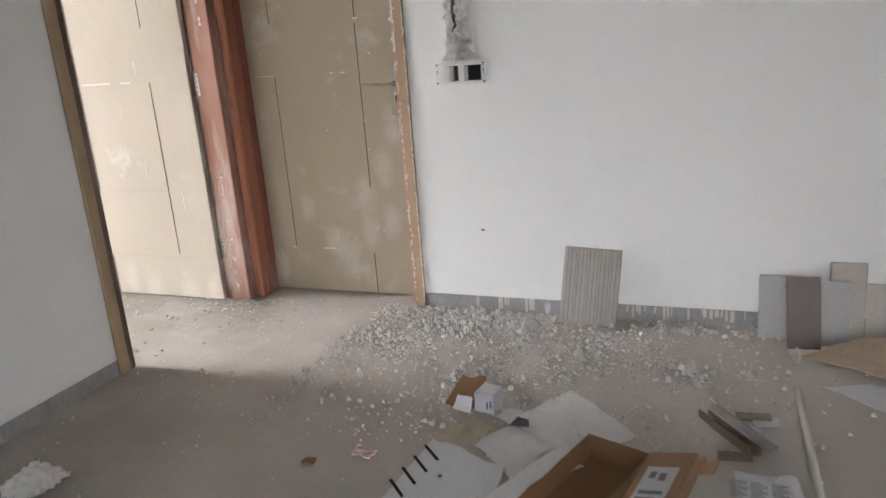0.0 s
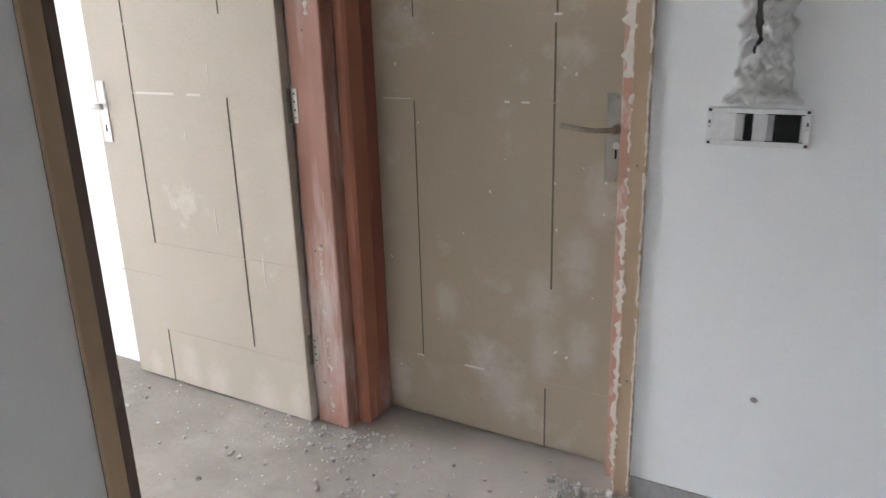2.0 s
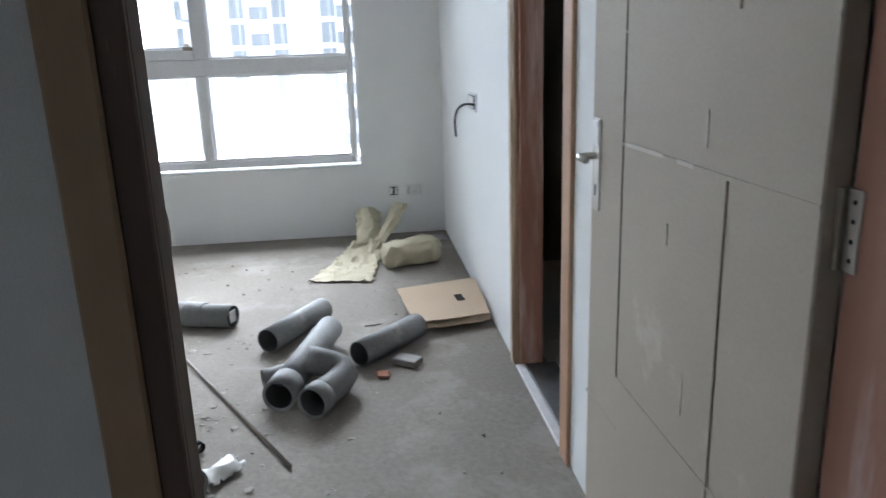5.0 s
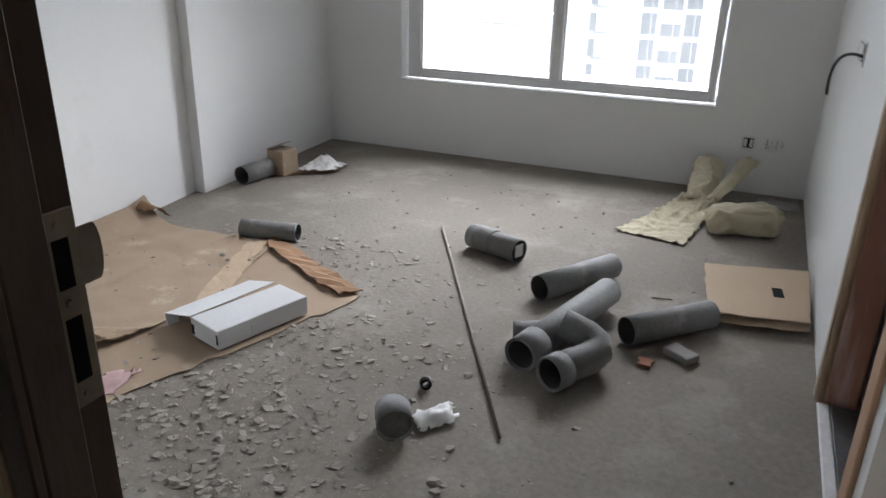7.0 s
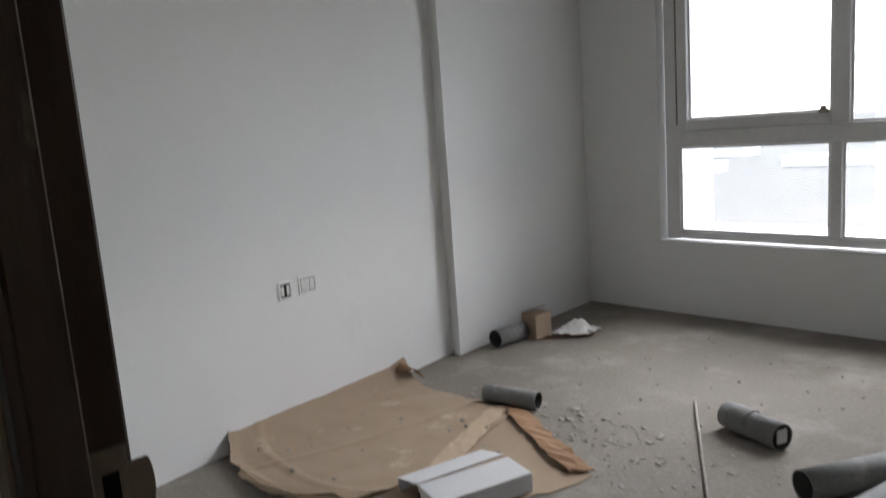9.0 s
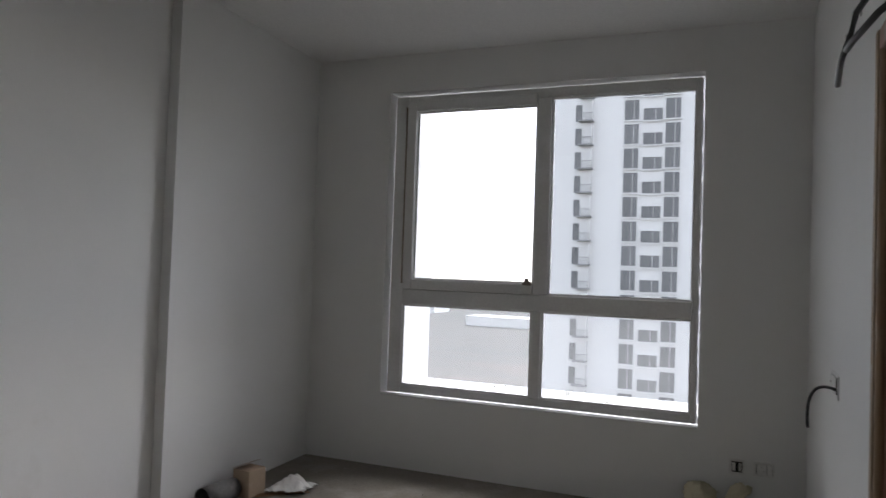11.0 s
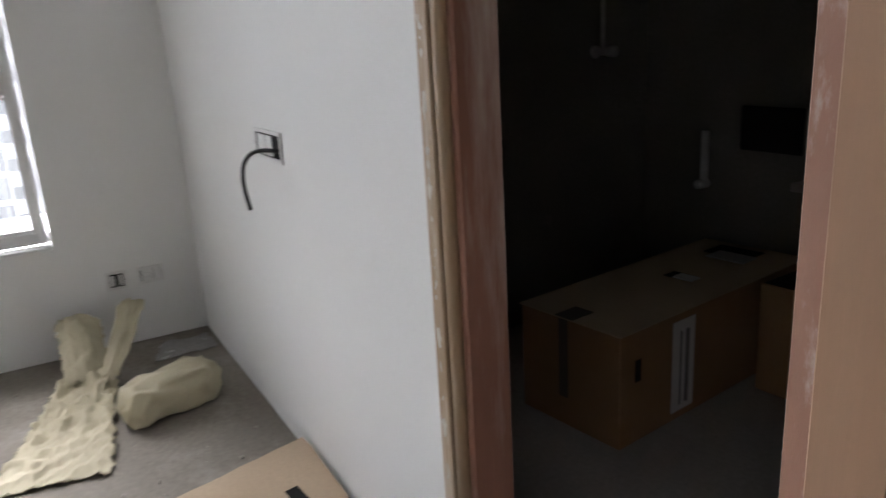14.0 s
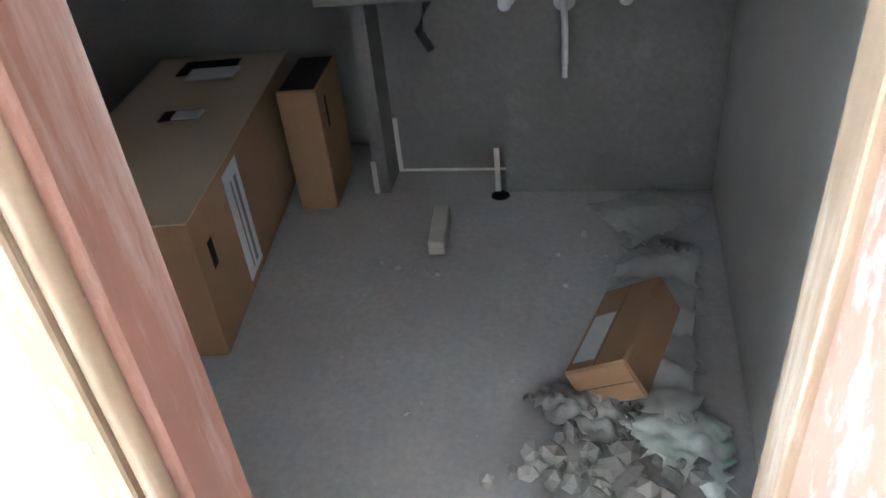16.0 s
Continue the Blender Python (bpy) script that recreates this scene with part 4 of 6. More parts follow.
SW = pose(0, 0, 0, 0, 0, 180 + math.degrees(math.atan2(0.335, 2.75)))
socket("socket", "empty white modular socket box beside the sheets", pose(-1.672, 0.1136, 0.675) @ SW, 0.085, 0.09, ((-0.026, -0.024, -0.008, 0.024, 0), (0.008, -0.024, 0.024, 0.024, 0)))
socket("socket", "white power socket above the cardboard", pose(-1.81, 0.0968, 0.678) @ SW, 0.115, 0.09, ((-0.04, -0.03, 0.012, 0.03, 0), (0.014, -0.03, 0.042, 0.03, 0), (-0.018, 0.008, -0.01, 0.016, 1), (-0.03, -0.012, -0.024, -0.004, 1), (-0.006, -0.012, 0.0, -0.004, 1)))
socket("switch_box", "white switch frame with a loose black cable", pose(-3.07, YB, 1.008), 0.25, 0.092, ((-0.095, -0.03, -0.03, 0.03, 0), (-0.02, -0.03, 0.04, 0.03, 0)))
cab = bmesh.new()
pts = [(-2.965, YB - 0.003, 0.998)]
for k in range(1, 15):
    a = k / 14
    pts.append((-2.965 - 0.085 * math.sin(a * 3.0), YB - 0.003 - 0.10 * math.sin(a * 1.7), 0.998 + 0.018 * math.sin(a * 3.2) - 0.15 * a ** 2.0))
tube(cab, pts, 0.006, seg=10)
single("cable", cab, WIRE, "loose black cable curling out of the switch box", "cable", smooth=True)
cab = bmesh.new()
tube(cab, [(-1.75, YB - 0.004, 2.09), (-1.8, YB - 0.05, 2.06), (-1.95, YB - 0.09, 2.035), (-2.1, YB - 0.085, 2.06), (-2.18, YB - 0.07, 2.11), (-2.12, YB - 0.06, 2.17), (-2.0, YB - 0.03, 2.2), (-1.9, YB - 0.002, 2.2)], 0.009, seg=10)
tube(cab, [(-2.16, YB - 0.075, 2.10), (-2.28, YB - 0.08, 2.08), (-2.42, YB - 0.075, 2.04)], 0.009, seg=10)
single("cable", cab, WIRE, "thick black cable hanging above the bathroom door", "cable", smooth=True)
cab = bmesh.new()
tube(cab, [(-1.7, 0.10, 2.2), (-1.7, 0.14, 2.19), (-1.71, 0.16, 2.13), (-1.69, 0.165, 2.08)], 0.012, seg=10)
single("cable", cab, WIRE, "short black cable stub on the bedroom wall", "cable", smooth=True)
setting("trim_wall_marks", boxes((-2.915, YB - 0.003, 2.31, -2.9, YB + 0.001, 2.35), (-2.52, YB - 0.003, 2.29, -2.5, YB + 0.001, 2.345)), SKIRT, "two small grey marks in the putty")


# ---- hall: tiles leaning on the wall ----
def lean(x, y, w, h, t, tilt, turn, material, name, label, bevel=0.003):
    """A tile of w by h standing on the floor at (x, y) and leaning back by tilt degrees."""
    bm = boxes((-w / 2, 0, 0, w / 2, t, h), bevel=bevel)
    return single(name, bm, material, label, "tile", pose(x, y, 0.001, -tilt, 0, turn), "leaning tiles")


def ribbed_tile():
    t = thing("leaning_tile", "ribbed grey-beige tile leaning on the wall", "tile", pose(1.669, 3.236, 0.009, -17, 3.5, 2), "leaning tiles")
    part("slab", boxes((-0.114, 0, 0, 0.114, 0.009, 0.31), bevel=0.002), TILE_RIB, t)
    for k in range(15):
        x = -0.107 + k * 0.0148
        part("rib", boxes((x, -0.0035, 0.002, x + 0.009 + 0.002 * (k % 3), 0.001, 0.308), bevel=0.0015), TILE_RIB, t)


ribbed_tile()
lean(2.36, 3.25, 0.11, 0.235, 0.008, 19, 0, TILE_GREY, "leaning_tile", "light grey tile strip leaning on the wall")
lean(2.455, 3.165, 0.112, 0.262, 0.009, 22, 4, TILE_DARK, "leaning_tile", "dark brown tile splashed with putty")
lean(2.555, 3.205, 0.11, 0.235, 0.008, 22, 0, TILE_GREY, "leaning_tile", "light grey tile strip beside the brown tile")
lean(2.60, 3.285, 0.12, 0.285, 0.008, 8, 0, TILE_PALE, "leaning_tile", "pale beige tile offcut at the back")
lean(2.80, 3.262, 0.28, 0.215, 0.009, 13, 0, TILE_PALE, "leaning_tile", "wide pale beige tile with faint stains")

# loose pipe, cardboard and papers in the hall
pp = bmesh.new()
tube(pp, [(2.404, 2.833, 0.011), (2.409, 2.051, 0.011)], 0.0105, 0.0085, seg=16)
single("conduit_pipe", pp, CREAMPIPE, "cream plastic conduit pipe lying on the floor", "pipe", smooth=True)
single("cardboard_sheet", sheet(((2.435, 3.046), (2.952, 2.736), (3.192, 3.078), (2.620, 3.136)), 10, 6, lambda u, v, x, y: 0.02 + 0.05 * v + 0.015 * math.sin(u * 5) + 0.01 * n3(x * 6, y * 6), 0.004, 0.008, 3),
       CARD, "creased brown cardboard sheet under the tiles", "cardboard")
single("paper_sheet", sheet(((2.478, 2.862), (2.907, 2.503), (3.099, 2.754), (2.625, 2.912)), 10, 4, lambda u, v, x, y: 0.004 + 0.006 * abs(n3(x * 7, y * 7)), 0.001, 0.004, 5), PAPER, "white paper sheet under the cardboard", "paper")


def bent_strip():
    t = thing("metal_scrap", "bent grey metal channel scrap on the floor", "scrap", pose(2.208, 2.504, 0.001))
    part("channel", boxes((-0.13, -0.018, 0, 0.13, 0.018, 0.004), (-0.13, -0.018, 0.004, 0.13, -0.014, 0.03), (-0.13, 0.014, 0.004, 0.13, 0.018, 0.022), bevel=0.001), DULLSTEEL, t).matrix_local = pose(-0.01, -0.005, 0.002, 0, -4, -58)
    part("channel", boxes((-0.12, -0.015, 0, 0.12, 0.015, 0.004), (-0.12, -0.015, 0.004, 0.12, -0.012, 0.026), bevel=0.001), SKIRT, t).matrix_local = pose(0.03, 0.0, 0.03, 6, 3, -50)
    part("tab", boxes((-0.05, -0.018, 0, 0.05, 0.018, 0.012), bevel=0.002), DULLSTEEL, t).matrix_local = pose(0.06, 0.105, 0.004, 0, 0, 5)
    part("flake", boxes((-0.04, -0.02, 0, 0.03, 0.02, 0.006), bevel=0.002), PAPER, t).matrix_local = pose(0.055, 0.02, 0.004, 0, 0, 60)
    part("flake", boxes((-0.04, -0.02, 0, 0.03, 0.02, 0.006), bevel=0.002), PAPER, t).matrix_local = pose(0.1, 0.085, 0.004, 0, 0, 20)
    part("foot", boxes((-0.05, -0.014, 0, 0.04, 0.014, 0.016), bevel=0.002), DULLSTEEL, t).matrix_local = pose(0.01, -0.125, 0.002, 0, 0, 8)


bent_strip()


def white_box():
    t = thing("small_carton", "small white carton with torn brown flaps", "box", pose(1.485, 2.521, 0.001, 0, 0, -10))
    part("body", boxes((-0.04, -0.055, 0, 0.028, 0.02, 0.066), bevel=0.002), WHITECARD, t)
    part("label", boxes((0.004, -0.0562, 0.016, 0.009, -0.0548, 0.04), (0.016, -0.0562, 0.02, 0.022, -0.0548, 0.046)), INK, t, "dark printed marks")
    part("flap", sheet(((-0.045, -0.055), (-0.15, -0.06), (-0.14, 0.05), (-0.045, 0.05)), 8, 6, lambda u, v, x, y: 0.006 + 0.062 * v - 0.012 * u + 0.006 * math.sin(u * 7), 0.002, 0.004, 1), BROWNCARD, t, "torn brown inner flap")
    part("flap", sheet(((-0.045, -0.078), (-0.112, -0.075), (-0.098, -0.055), (-0.045, -0.055)), 4, 4, lambda u, v, x, y: 0.003 + 0.042 * v, 0.002, 0.002, 2), WHITECARD, t, "white front flap")


white_box()
crump = lambda a, f, s: (lambda u, v, x, y: 0.05 * a * (1 - min(1.0, abs(n3(x * f * 3, y * f * 3, s + 2)) * 5)) + a * (0.35 + 0.65 * math.sin(math.pi * u) * math.sin(math.pi * v)) * (0.7 + 0.6 * n3(x * f + s, y * f)) + 0.3 * a * abs(n3(x * f * 2.5, y * f * 2.5, s)))
single("plastic_film", sheet(((1.576, 2.433), (1.740, 2.208), (1.953, 2.420), (1.720, 2.646)), 50, 50, crump(0.055, 3.2, 1), 0.0008, 0.005, 6), PLASTIC, "crumpled milky plastic film on the floor", "plastic film", smooth=True)
single("plastic_film", sheet(((1.480, 2.292), (1.693, 2.077), (1.828, 2.228), (1.587, 2.393)), 44, 44, crump(0.045, 4.5, 4), 0.0008, 0.005, 7), PLASTIC, "crumpled white packing film beside the carton", "plastic film", smooth=True)
single("fibre_mat", sheet(((1.371, 2.262), (1.491, 2.231), (1.548, 2.363), (1.457, 2.424)), 16, 10, lambda u, v, x, y: 0.012 + 0.02 * abs(n3(x * 50, y * 8)), 0.001, 0.01, 9), SACKING, "frayed beige fibre strands on the floor", "fibre")
single("leaflet", sheet(((1.532, 2.393), (1.587, 2.362), (1.611, 2.423), (1.556, 2.454)), 4, 4, lambda u, v, x, y: 0.036 + 0.015 * u * v, 0.001, 0, 1), PAPER, "small folded white leaflet", "paper")
single("leaflet", sheet(((1.588, 2.347), (1.647, 2.351), (1.636, 2.392), (1.597, 2.403)), 3, 3, lambda u, v, x, y: 0.04, 0.001, 0, 1), INK, "small dark printed card", "paper")
pc = single("slotted_card", sheet(((1.344, 1.937), (1.637, 1.904), (1.627, 2.158), (1.376, 2.277)), 14, 12, lambda u, v, x, y: 0.008 + 0.012 * abs(n3(x * 6, y * 6)) + 0.05 * max(0.0, u - 0.8), 0.004, 0.002, 4), WHITECARD, "white packing card with a row of dark slots", "cardboard")
for k in range(4):
    slots = bmesh.new()
    box(slots, -0.045, -0.0045, 0, 0.045, 0.0045, 0.002, m=pose(1.399 - 0.010 * k, 2.184 - 0.061 * k, 0.018, 0, 0, -45))
    part("slot", slots, BLACK, pc, "dark punched slot")
slots = bmesh.new()
bmesh.ops.create_cone(slots, cap_ends=True, segments=12, radius1=0.006, radius2=0.006, depth=0.002, matrix=Matrix.Translation((1.465, 2.08, 0.02)))
part("hole", slots, BLACK, pc, "round punched hole")


def open_carton():
    t = thing("open_carton", "opened brown carton with a printed white label", "box", pose(1.837, 2.294, 0.002, 0, 0, -20))
    part("base", boxes((0, -0.42, 0, 0.175, 0, 0.004)), BROWNCARD, t)
    part("side", boxes((0, -0.004, 0.004, 0.175, 0, 0.075), bevel=0.001), BROWNCARD, t)
    part("side", boxes((-0.004, -0.42, 0, 0, 0, 0.075), bevel=0.001), BROWNCARD, t)
    part("side", boxes((0.175, -0.42, 0, 0.179, 0, 0.075), bevel=0.001), BROWNCARD, t)
    fl = part("flap", boxes((0, -0.32, 0, 0.125, -0.0, 0.004), (0.125, -0.32, 0, 0.15, -0.02, 0.004), (0.15, -0.10, 0, 0.185, -0.035, 0.004), bevel=0.001), DARKCARD, t, "raised brown flap with a notched edge")
    fl.matrix_local = pose(0.178, 0.0, 0.076, 0, -14, 8)
    part("label", boxes((0.02, -0.26, 0.0042, 0.10, -0.075, 0.0052)), PAPER, fl, "white printed label")
    part("print", boxes((0.035, -0.13, 0.0054, 0.052, -0.10, 0.0058), (0.06, -0.14, 0.0054, 0.078, -0.105, 0.0058), (0.03, -0.2, 0.0054, 0.09, -0.185, 0.0058), (0.03, -0.225, 0.0054, 0.08, -0.215, 0.0058)), INK, fl, "unreadable print")
    w = part("flap", sheet(((0, -0.42), (0, -0.09), (-0.10, -0.15), (-0.12, -0.42)), 8, 8, lambda u, v, x, y: 0.004 + 0.072 * math.cos(v * 1.35), 0.004, 0.003, 5), WHITECARD, t, "white outer flap bent outwards")


open_carton()
nw = single("newspaper", sheet(((2.215, 2.154), (2.383, 2.153), (2.356, 2.285), (2.212, 2.291)), 8, 6, lambda u, v, x, y: 0.006 + 0.02 * abs(n3(x * 12, y * 12)) + 0.012 * v, 0.001, 0.004, 3), PAPER, "folded printed newspaper sheet", "paper")
part("print", boxes(*[(2.20 + 0.048 * c, 2.165 + 0.0085 * k, 0.0295, 2.238 + 0.048 * c - 0.012 * ((k * 7 + c) % 3 == 0), 2.168 + 0.0085 * k, 0.0305) for c in range(3) for k in range(9)]), INK, nw, "unreadable grey print lines")
single("paper_scrap", sheet(((1.155, 2.137), (1.225, 2.126), (1.234, 2.177), (1.164, 2.182)), 4, 4, lambda u, v, x, y: 0.006 + 0.014 * abs(n3(x * 40, y * 40)), 0.003, 0.006, 2), PALEPINK, "crumpled pale pink paper scrap", "paper")
single("brick_chip", sheet(((1.038, 2.051), (1.077, 2.061), (1.072, 2.091), (1.042, 2.081)), 3, 3, lambda u, v, x, y: 0.006, 0.006, 0.004, 2), REDCHIP, "small red brick chip", "debris")
single("plastic_film", sheet(((0.247, 1.709), (0.389, 1.657), (0.404, 1.820), (0.223, 1.863)), 40, 40, crump(0.05, 14, 8), 0.0008, 0.012, 17), PLASTIC, "crumpled grey plastic scrap against the wall", "plastic film", smooth=True)


def pile(r):
    """Rubble gathers along the wall and thins out into the hall."""
    while True:
        x, y = r.uniform(0.7, 2.4), 3.33 - abs(r.gauss(0, 0.40))
        if y > 2.2 and r.random() < (1.0 if x < 1.5 else 0.62 if x < 2.15 else 0.3) * (0.55 + 0.9 * n3(x * 5, y * 5)):
            return x, y


chips("plaster_rubble", 5200, pile, (0.004, 0.027), RUBBLE, "loose broken plaster rubble along the wall", "rubble", 31, 0.6)
chips("plaster_rubble", 380, lambda r: (min(max(r.gauss(1.18, 0.22), 0.95), 2.0), 3.31 - abs(r.gauss(0, 0.11))), (0.01, 0.034), RUBBLE, "heap of larger plaster lumps against the skirting", "rubble", 35, 0.65)


def bare(draw):
    """Draws spots until one lies clear of the opened carton."""
    def spot(r):
        x, y = draw(r)
        while 1.66 < x < 2.2 and y < 2.38:
            x, y = draw(r)
        return x, y
    return spot


chips("plaster_crumbs", 900, bare(lambda r: (r.uniform(0.05, 2.6), r.uniform(1.6, 3.4))), (0.003, 0.018), RUBBLE, "scattered plaster crumbs on the hall floor", "rubble", 32)
chips("plaster_crumbs", 330, lambda r: (r.uniform(-0.9, 0.5), r.uniform(2.35, 3.2)), (0.003, 0.02), RUBBLE, "plaster crumbs in the doorway", "rubble", 33)
chips("plaster_crumbs", 420, lambda r: (r.gauss(0.0, 0.22), 3.3 - abs(r.gauss(0, 0.16))), (0.004, 0.026), RUBBLE, "plaster chips gathered at the foot of the door frames", "rubble", 34)
chips("plaster_crumbs", 1500, bare(lambda r: (r.gauss(1.55, 0.45), r.uniform(2.25, 3.25))), (0.005, 0.021), RUBBLE, "plaster crumbs strewn before the rubble", "rubble", 36, 0.45)
big = random.Random(77)
for x, y, s in ((1.46, 3.17, 0.06), (2.08, 2.86, 0.06), (2.02, 2.82, 0.045), (2.1, 2.79, 0.045), (2.28, 2.9, 0.035), (1.7, 2.9, 0.06), (1.05, 3.05, 0.05), (2.42, 3.05, 0.06)):
    bm = bmesh.new()
    bmesh.ops.create_icosphere(bm, subdivisions=2, radius=0.5, matrix=pose(0, 0, 0, big.uniform(0, 90), big.uniform(0, 90), 0) @ Matrix.Diagonal((s, s * 0.65, s * 0.5, 1)))
    for v in bm.verts:
        v.co *= 1 + 0.7 * n3(v.co.x * 34 + x * 9, v.co.y * 34, v.co.z * 34) + 0.25 * n3(v.co.x * 90, v.co.y * 90 + x, v.co.z * 90)
    lo = min(v.co.z for v in bm.verts)
    single("plaster_lump", bm, RUBBLE, "loose lump of broken plaster", "rubble", Matrix.Translation((x, y, -lo)), "plaster lumps")

# ---- bedroom: pipes ----
R = 0.055


def pipe_piece(a, b, label, r=R, collar=None):
    """A cut length of drain pipe lying on the floor from a to b."""
    a, b = Vector((*a, 0)), Vector((*b, 0))
    d = b - a
    L = d.length
    t = thing("drain_pipe", label, "pipe", Matrix.Translation((*a.xy, r)) @ pose(0, 0, 0, 0, 0, math.degrees(math.atan2(d.y, d.x))), "grey drain pipes")
    bm = bmesh.new()
    tube(bm, [(0, 0, 0), (L * 0.5, 0, 0), (L, 0, 0)], r, r - 0.004, seg=28)
    part("barrel", bm, GREYPVC, t, smooth=True)
    # Extra inner tube, coloured near black as the shade in the pipe.
    part("lining", tube(bmesh.new(), [(0.003, 0, 0), (L - 0.003, 0, 0)], r - 0.0042, r - 0.005, seg=28), BORESHADE, t, "shade inside the pipe, put into a near-black inner tube", True)
    if collar:
        bm = bmesh.new()
        tube(bm, [(collar - 0.05, 0, 0), (collar - 0.048, 0, 0), (collar + 0.048, 0, 0), (collar + 0.05, 0, 0)], r + 0.005, r + 0.0004, seg=28)
        part("collar", bm, GREYPVC, t, smooth=True)
    return t


pipe_piece((-2.375, 2.245), (-2.759, 2.470), "cut length of grey drain pipe on the floor")
pipe_piece((-2.152, 2.644), (-2.442, 2.913), "cut length of grey drain pipe beside the board")
pipe_piece((-2.493, 0.974), (-2.433, 0.682), "short offcut of grey drain pipe at the cardboard edge", 0.045)
cpl = pipe_piece((-2.722, 2.043), (-2.828, 1.766), "grey pipe coupling with a raised collar", 0.057, 0.2)
part("end_cap", boxes((0.006, -0.035, -0.03, 0.01, 0.02, 0.03), bevel=0.004), PAPER, cpl, "white paper stuffed in the end")
pipe_piece((-3.141, 0.119), (-3.397, 0.136), "short grey drain pipe against the wall", 0.058)


def wye():
    t = thing("pipe_wye", "grey pipe branch fitting leaning over another bend", "pipe", pose(-1.810, 2.347, R), "grey drain pipes")
    bm = bmesh.new()
    tube(bm, [(0, 0, 0.004), (-0.25, 0.07, 0.012), (-0.62, 0.17, 0.02)], R + 0.002, R - 0.004, seg=28)
    part("barrel", bm, GREYPVC, t, smooth=True)
    # Inner tube that carries the shade of the barrel as colour.
    part("lining", tube(bmesh.new(), [(-0.003, 0.001, 0.004), (-0.25, 0.07, 0.012), (-0.617, 0.169, 0.02)], R - 0.0042, R - 0.005, seg=28), BORESHADE, t, "shade inside the pipe, put into a near-black inner tube", True)
    bm = bmesh.new()
    tube(bm, [(0.002, 0, 0.004), (-0.1, 0.028, 0.006)], R + 0.008, R + 0.0025, seg=28)
    part("collar", bm, GREYPVC, t, smooth=True)
    bm = bmesh.new()
    tube(bm, [(-0.2, 0.05, 0.01), (-0.14, -0.04, 0.012), (-0.13, -0.07, 0.012)], 0.042, 0.038, seg=24)
    part("branch", bm, GREYPVC, t, smooth=True)


wye()


def bend():
    t = thing("pipe_bend", "grey drain pipe bend with an open mouth", "pipe", pose(-1.727, 2.474, R + 0.006), "grey drain pipes")
    bm = bmesh.new()
    tube(bm, [(0, 0, 0), (-0.10, 0.055, 0), (-0.16, 0.092, 0.0), (-0.205, 0.11, 0.008), (-0.235, 0.10, 0.02), (-0.25, 0.065, 0.034), (-0.255, 0.01, 0.05), (-0.255, -0.03, 0.06)], R, R - 0.004, seg=28)
    part("barrel", bm, GREYPVC, t, smooth=True)
    # Shade in the bend's mouth, drawn as a near-black inner tube.
    part("lining", tube(bmesh.new(), [(-0.003, 0.002, 0), (-0.10, 0.055, 0), (-0.16, 0.092, 0.0), (-0.205, 0.11, 0.008), (-0.235, 0.10, 0.02)], R - 0.0042, R - 0.005, seg=28), BORESHADE, t, "shade inside the pipe, put into a near-black inner tube", True)
    bm = bmesh.new()
    tube(bm, [(0.004, -0.002, 0), (-0.055, 0.03, 0)], R + 0.006, R + 0.0005, seg=28)
    part("collar", bm, GREYPVC, t, smooth=True)


bend()
rod = bmesh.new()
tube(rod, [(-2.992, 1.533, 0.009), (-2.229, 1.961, 0.008), (-1.407, 2.419, 0.009)], 0.006, seg=10)
single("steel_rod", rod, ROD, "thin rusty steel rod lying across the floor", "rod", smooth=True)


def dome():
    t = thing("pipe_stub", "short dusty pipe stub plugged with dark mortar", "pipe", pose(-1.275, 2.143, 0.0, 0, 0, 16))
    bm = bmesh.new()
    tube(bm, [(0.008, 0.002, 0.054), (-0.035, -0.012, 0.0545), (-0.075, -0.022, 0.055)], 0.054, 0.05, seg=28)
    part("ring", bm, GREYPVC, t, smooth=True)
    bm = bmesh.new()
    bmesh.ops.create_uvsphere(bm, u_segments=26, v_segments=14, radius=0.0495, matrix=Matrix.Translation((-0.004, -0.001, 0.054)) @ pose(0, 0, 0, 0, 0, 16) @ Matrix.Diagonal((0.14, 1, 1, 1)))
    for v in bm.verts:
        v.co *= 1 + 0.05 * n3(v.co.x * 60, v.co.y * 60, v.co.z * 60)
    part("plug", bm, MORTAR, t, "mortar-crusted end", True)


dome()
cp = bmesh.new()
tube(cp, [(-1.554, 2.114, 0.019), (-1.574, 2.098, 0.019)], 0.018, 0.014, seg=20)
single("pipe_ring", cp, BLACK, "small black pipe ring on the floor", "pipe", smooth=True)
single("plastic_scrap", sheet(((-1.330, 2.190), (-1.419, 2.281), (-1.511, 2.219), (-1.392, 2.139)), 12, 10, crump(0.045, 18, 2), 0.001, 0.01, 5), PLASTIC, "torn scrap of milky plastic", "plastic film", smooth=True)
bl = boxes((-0.055, -0.035, 0, 0.055, 0.035, 0.028), bevel=0.004)
single("cement_block", bl, BRICK, "small grey cement block on the floor", "block", pose(-2.143, 2.845, 0.001, 0, 0, 55))
single("brick_chip", sheet(((-2.071, 2.715), (-2.012, 2.715), (-2.010, 2.761), (-2.060, 2.765)), 3, 3, lambda u, v, x, y: 0.006, 0.008, 0.006, 2), REDCHIP, "broken reddish tile chip", "debris")
st = bmesh.new()
tube(st, [(-2.607, 2.671, 0.004), (-2.624, 2.752, 0.004)], 0.003, seg=6)
single("wood_splinter", st, ROD, "thin dark splinter on the floor", "debris")


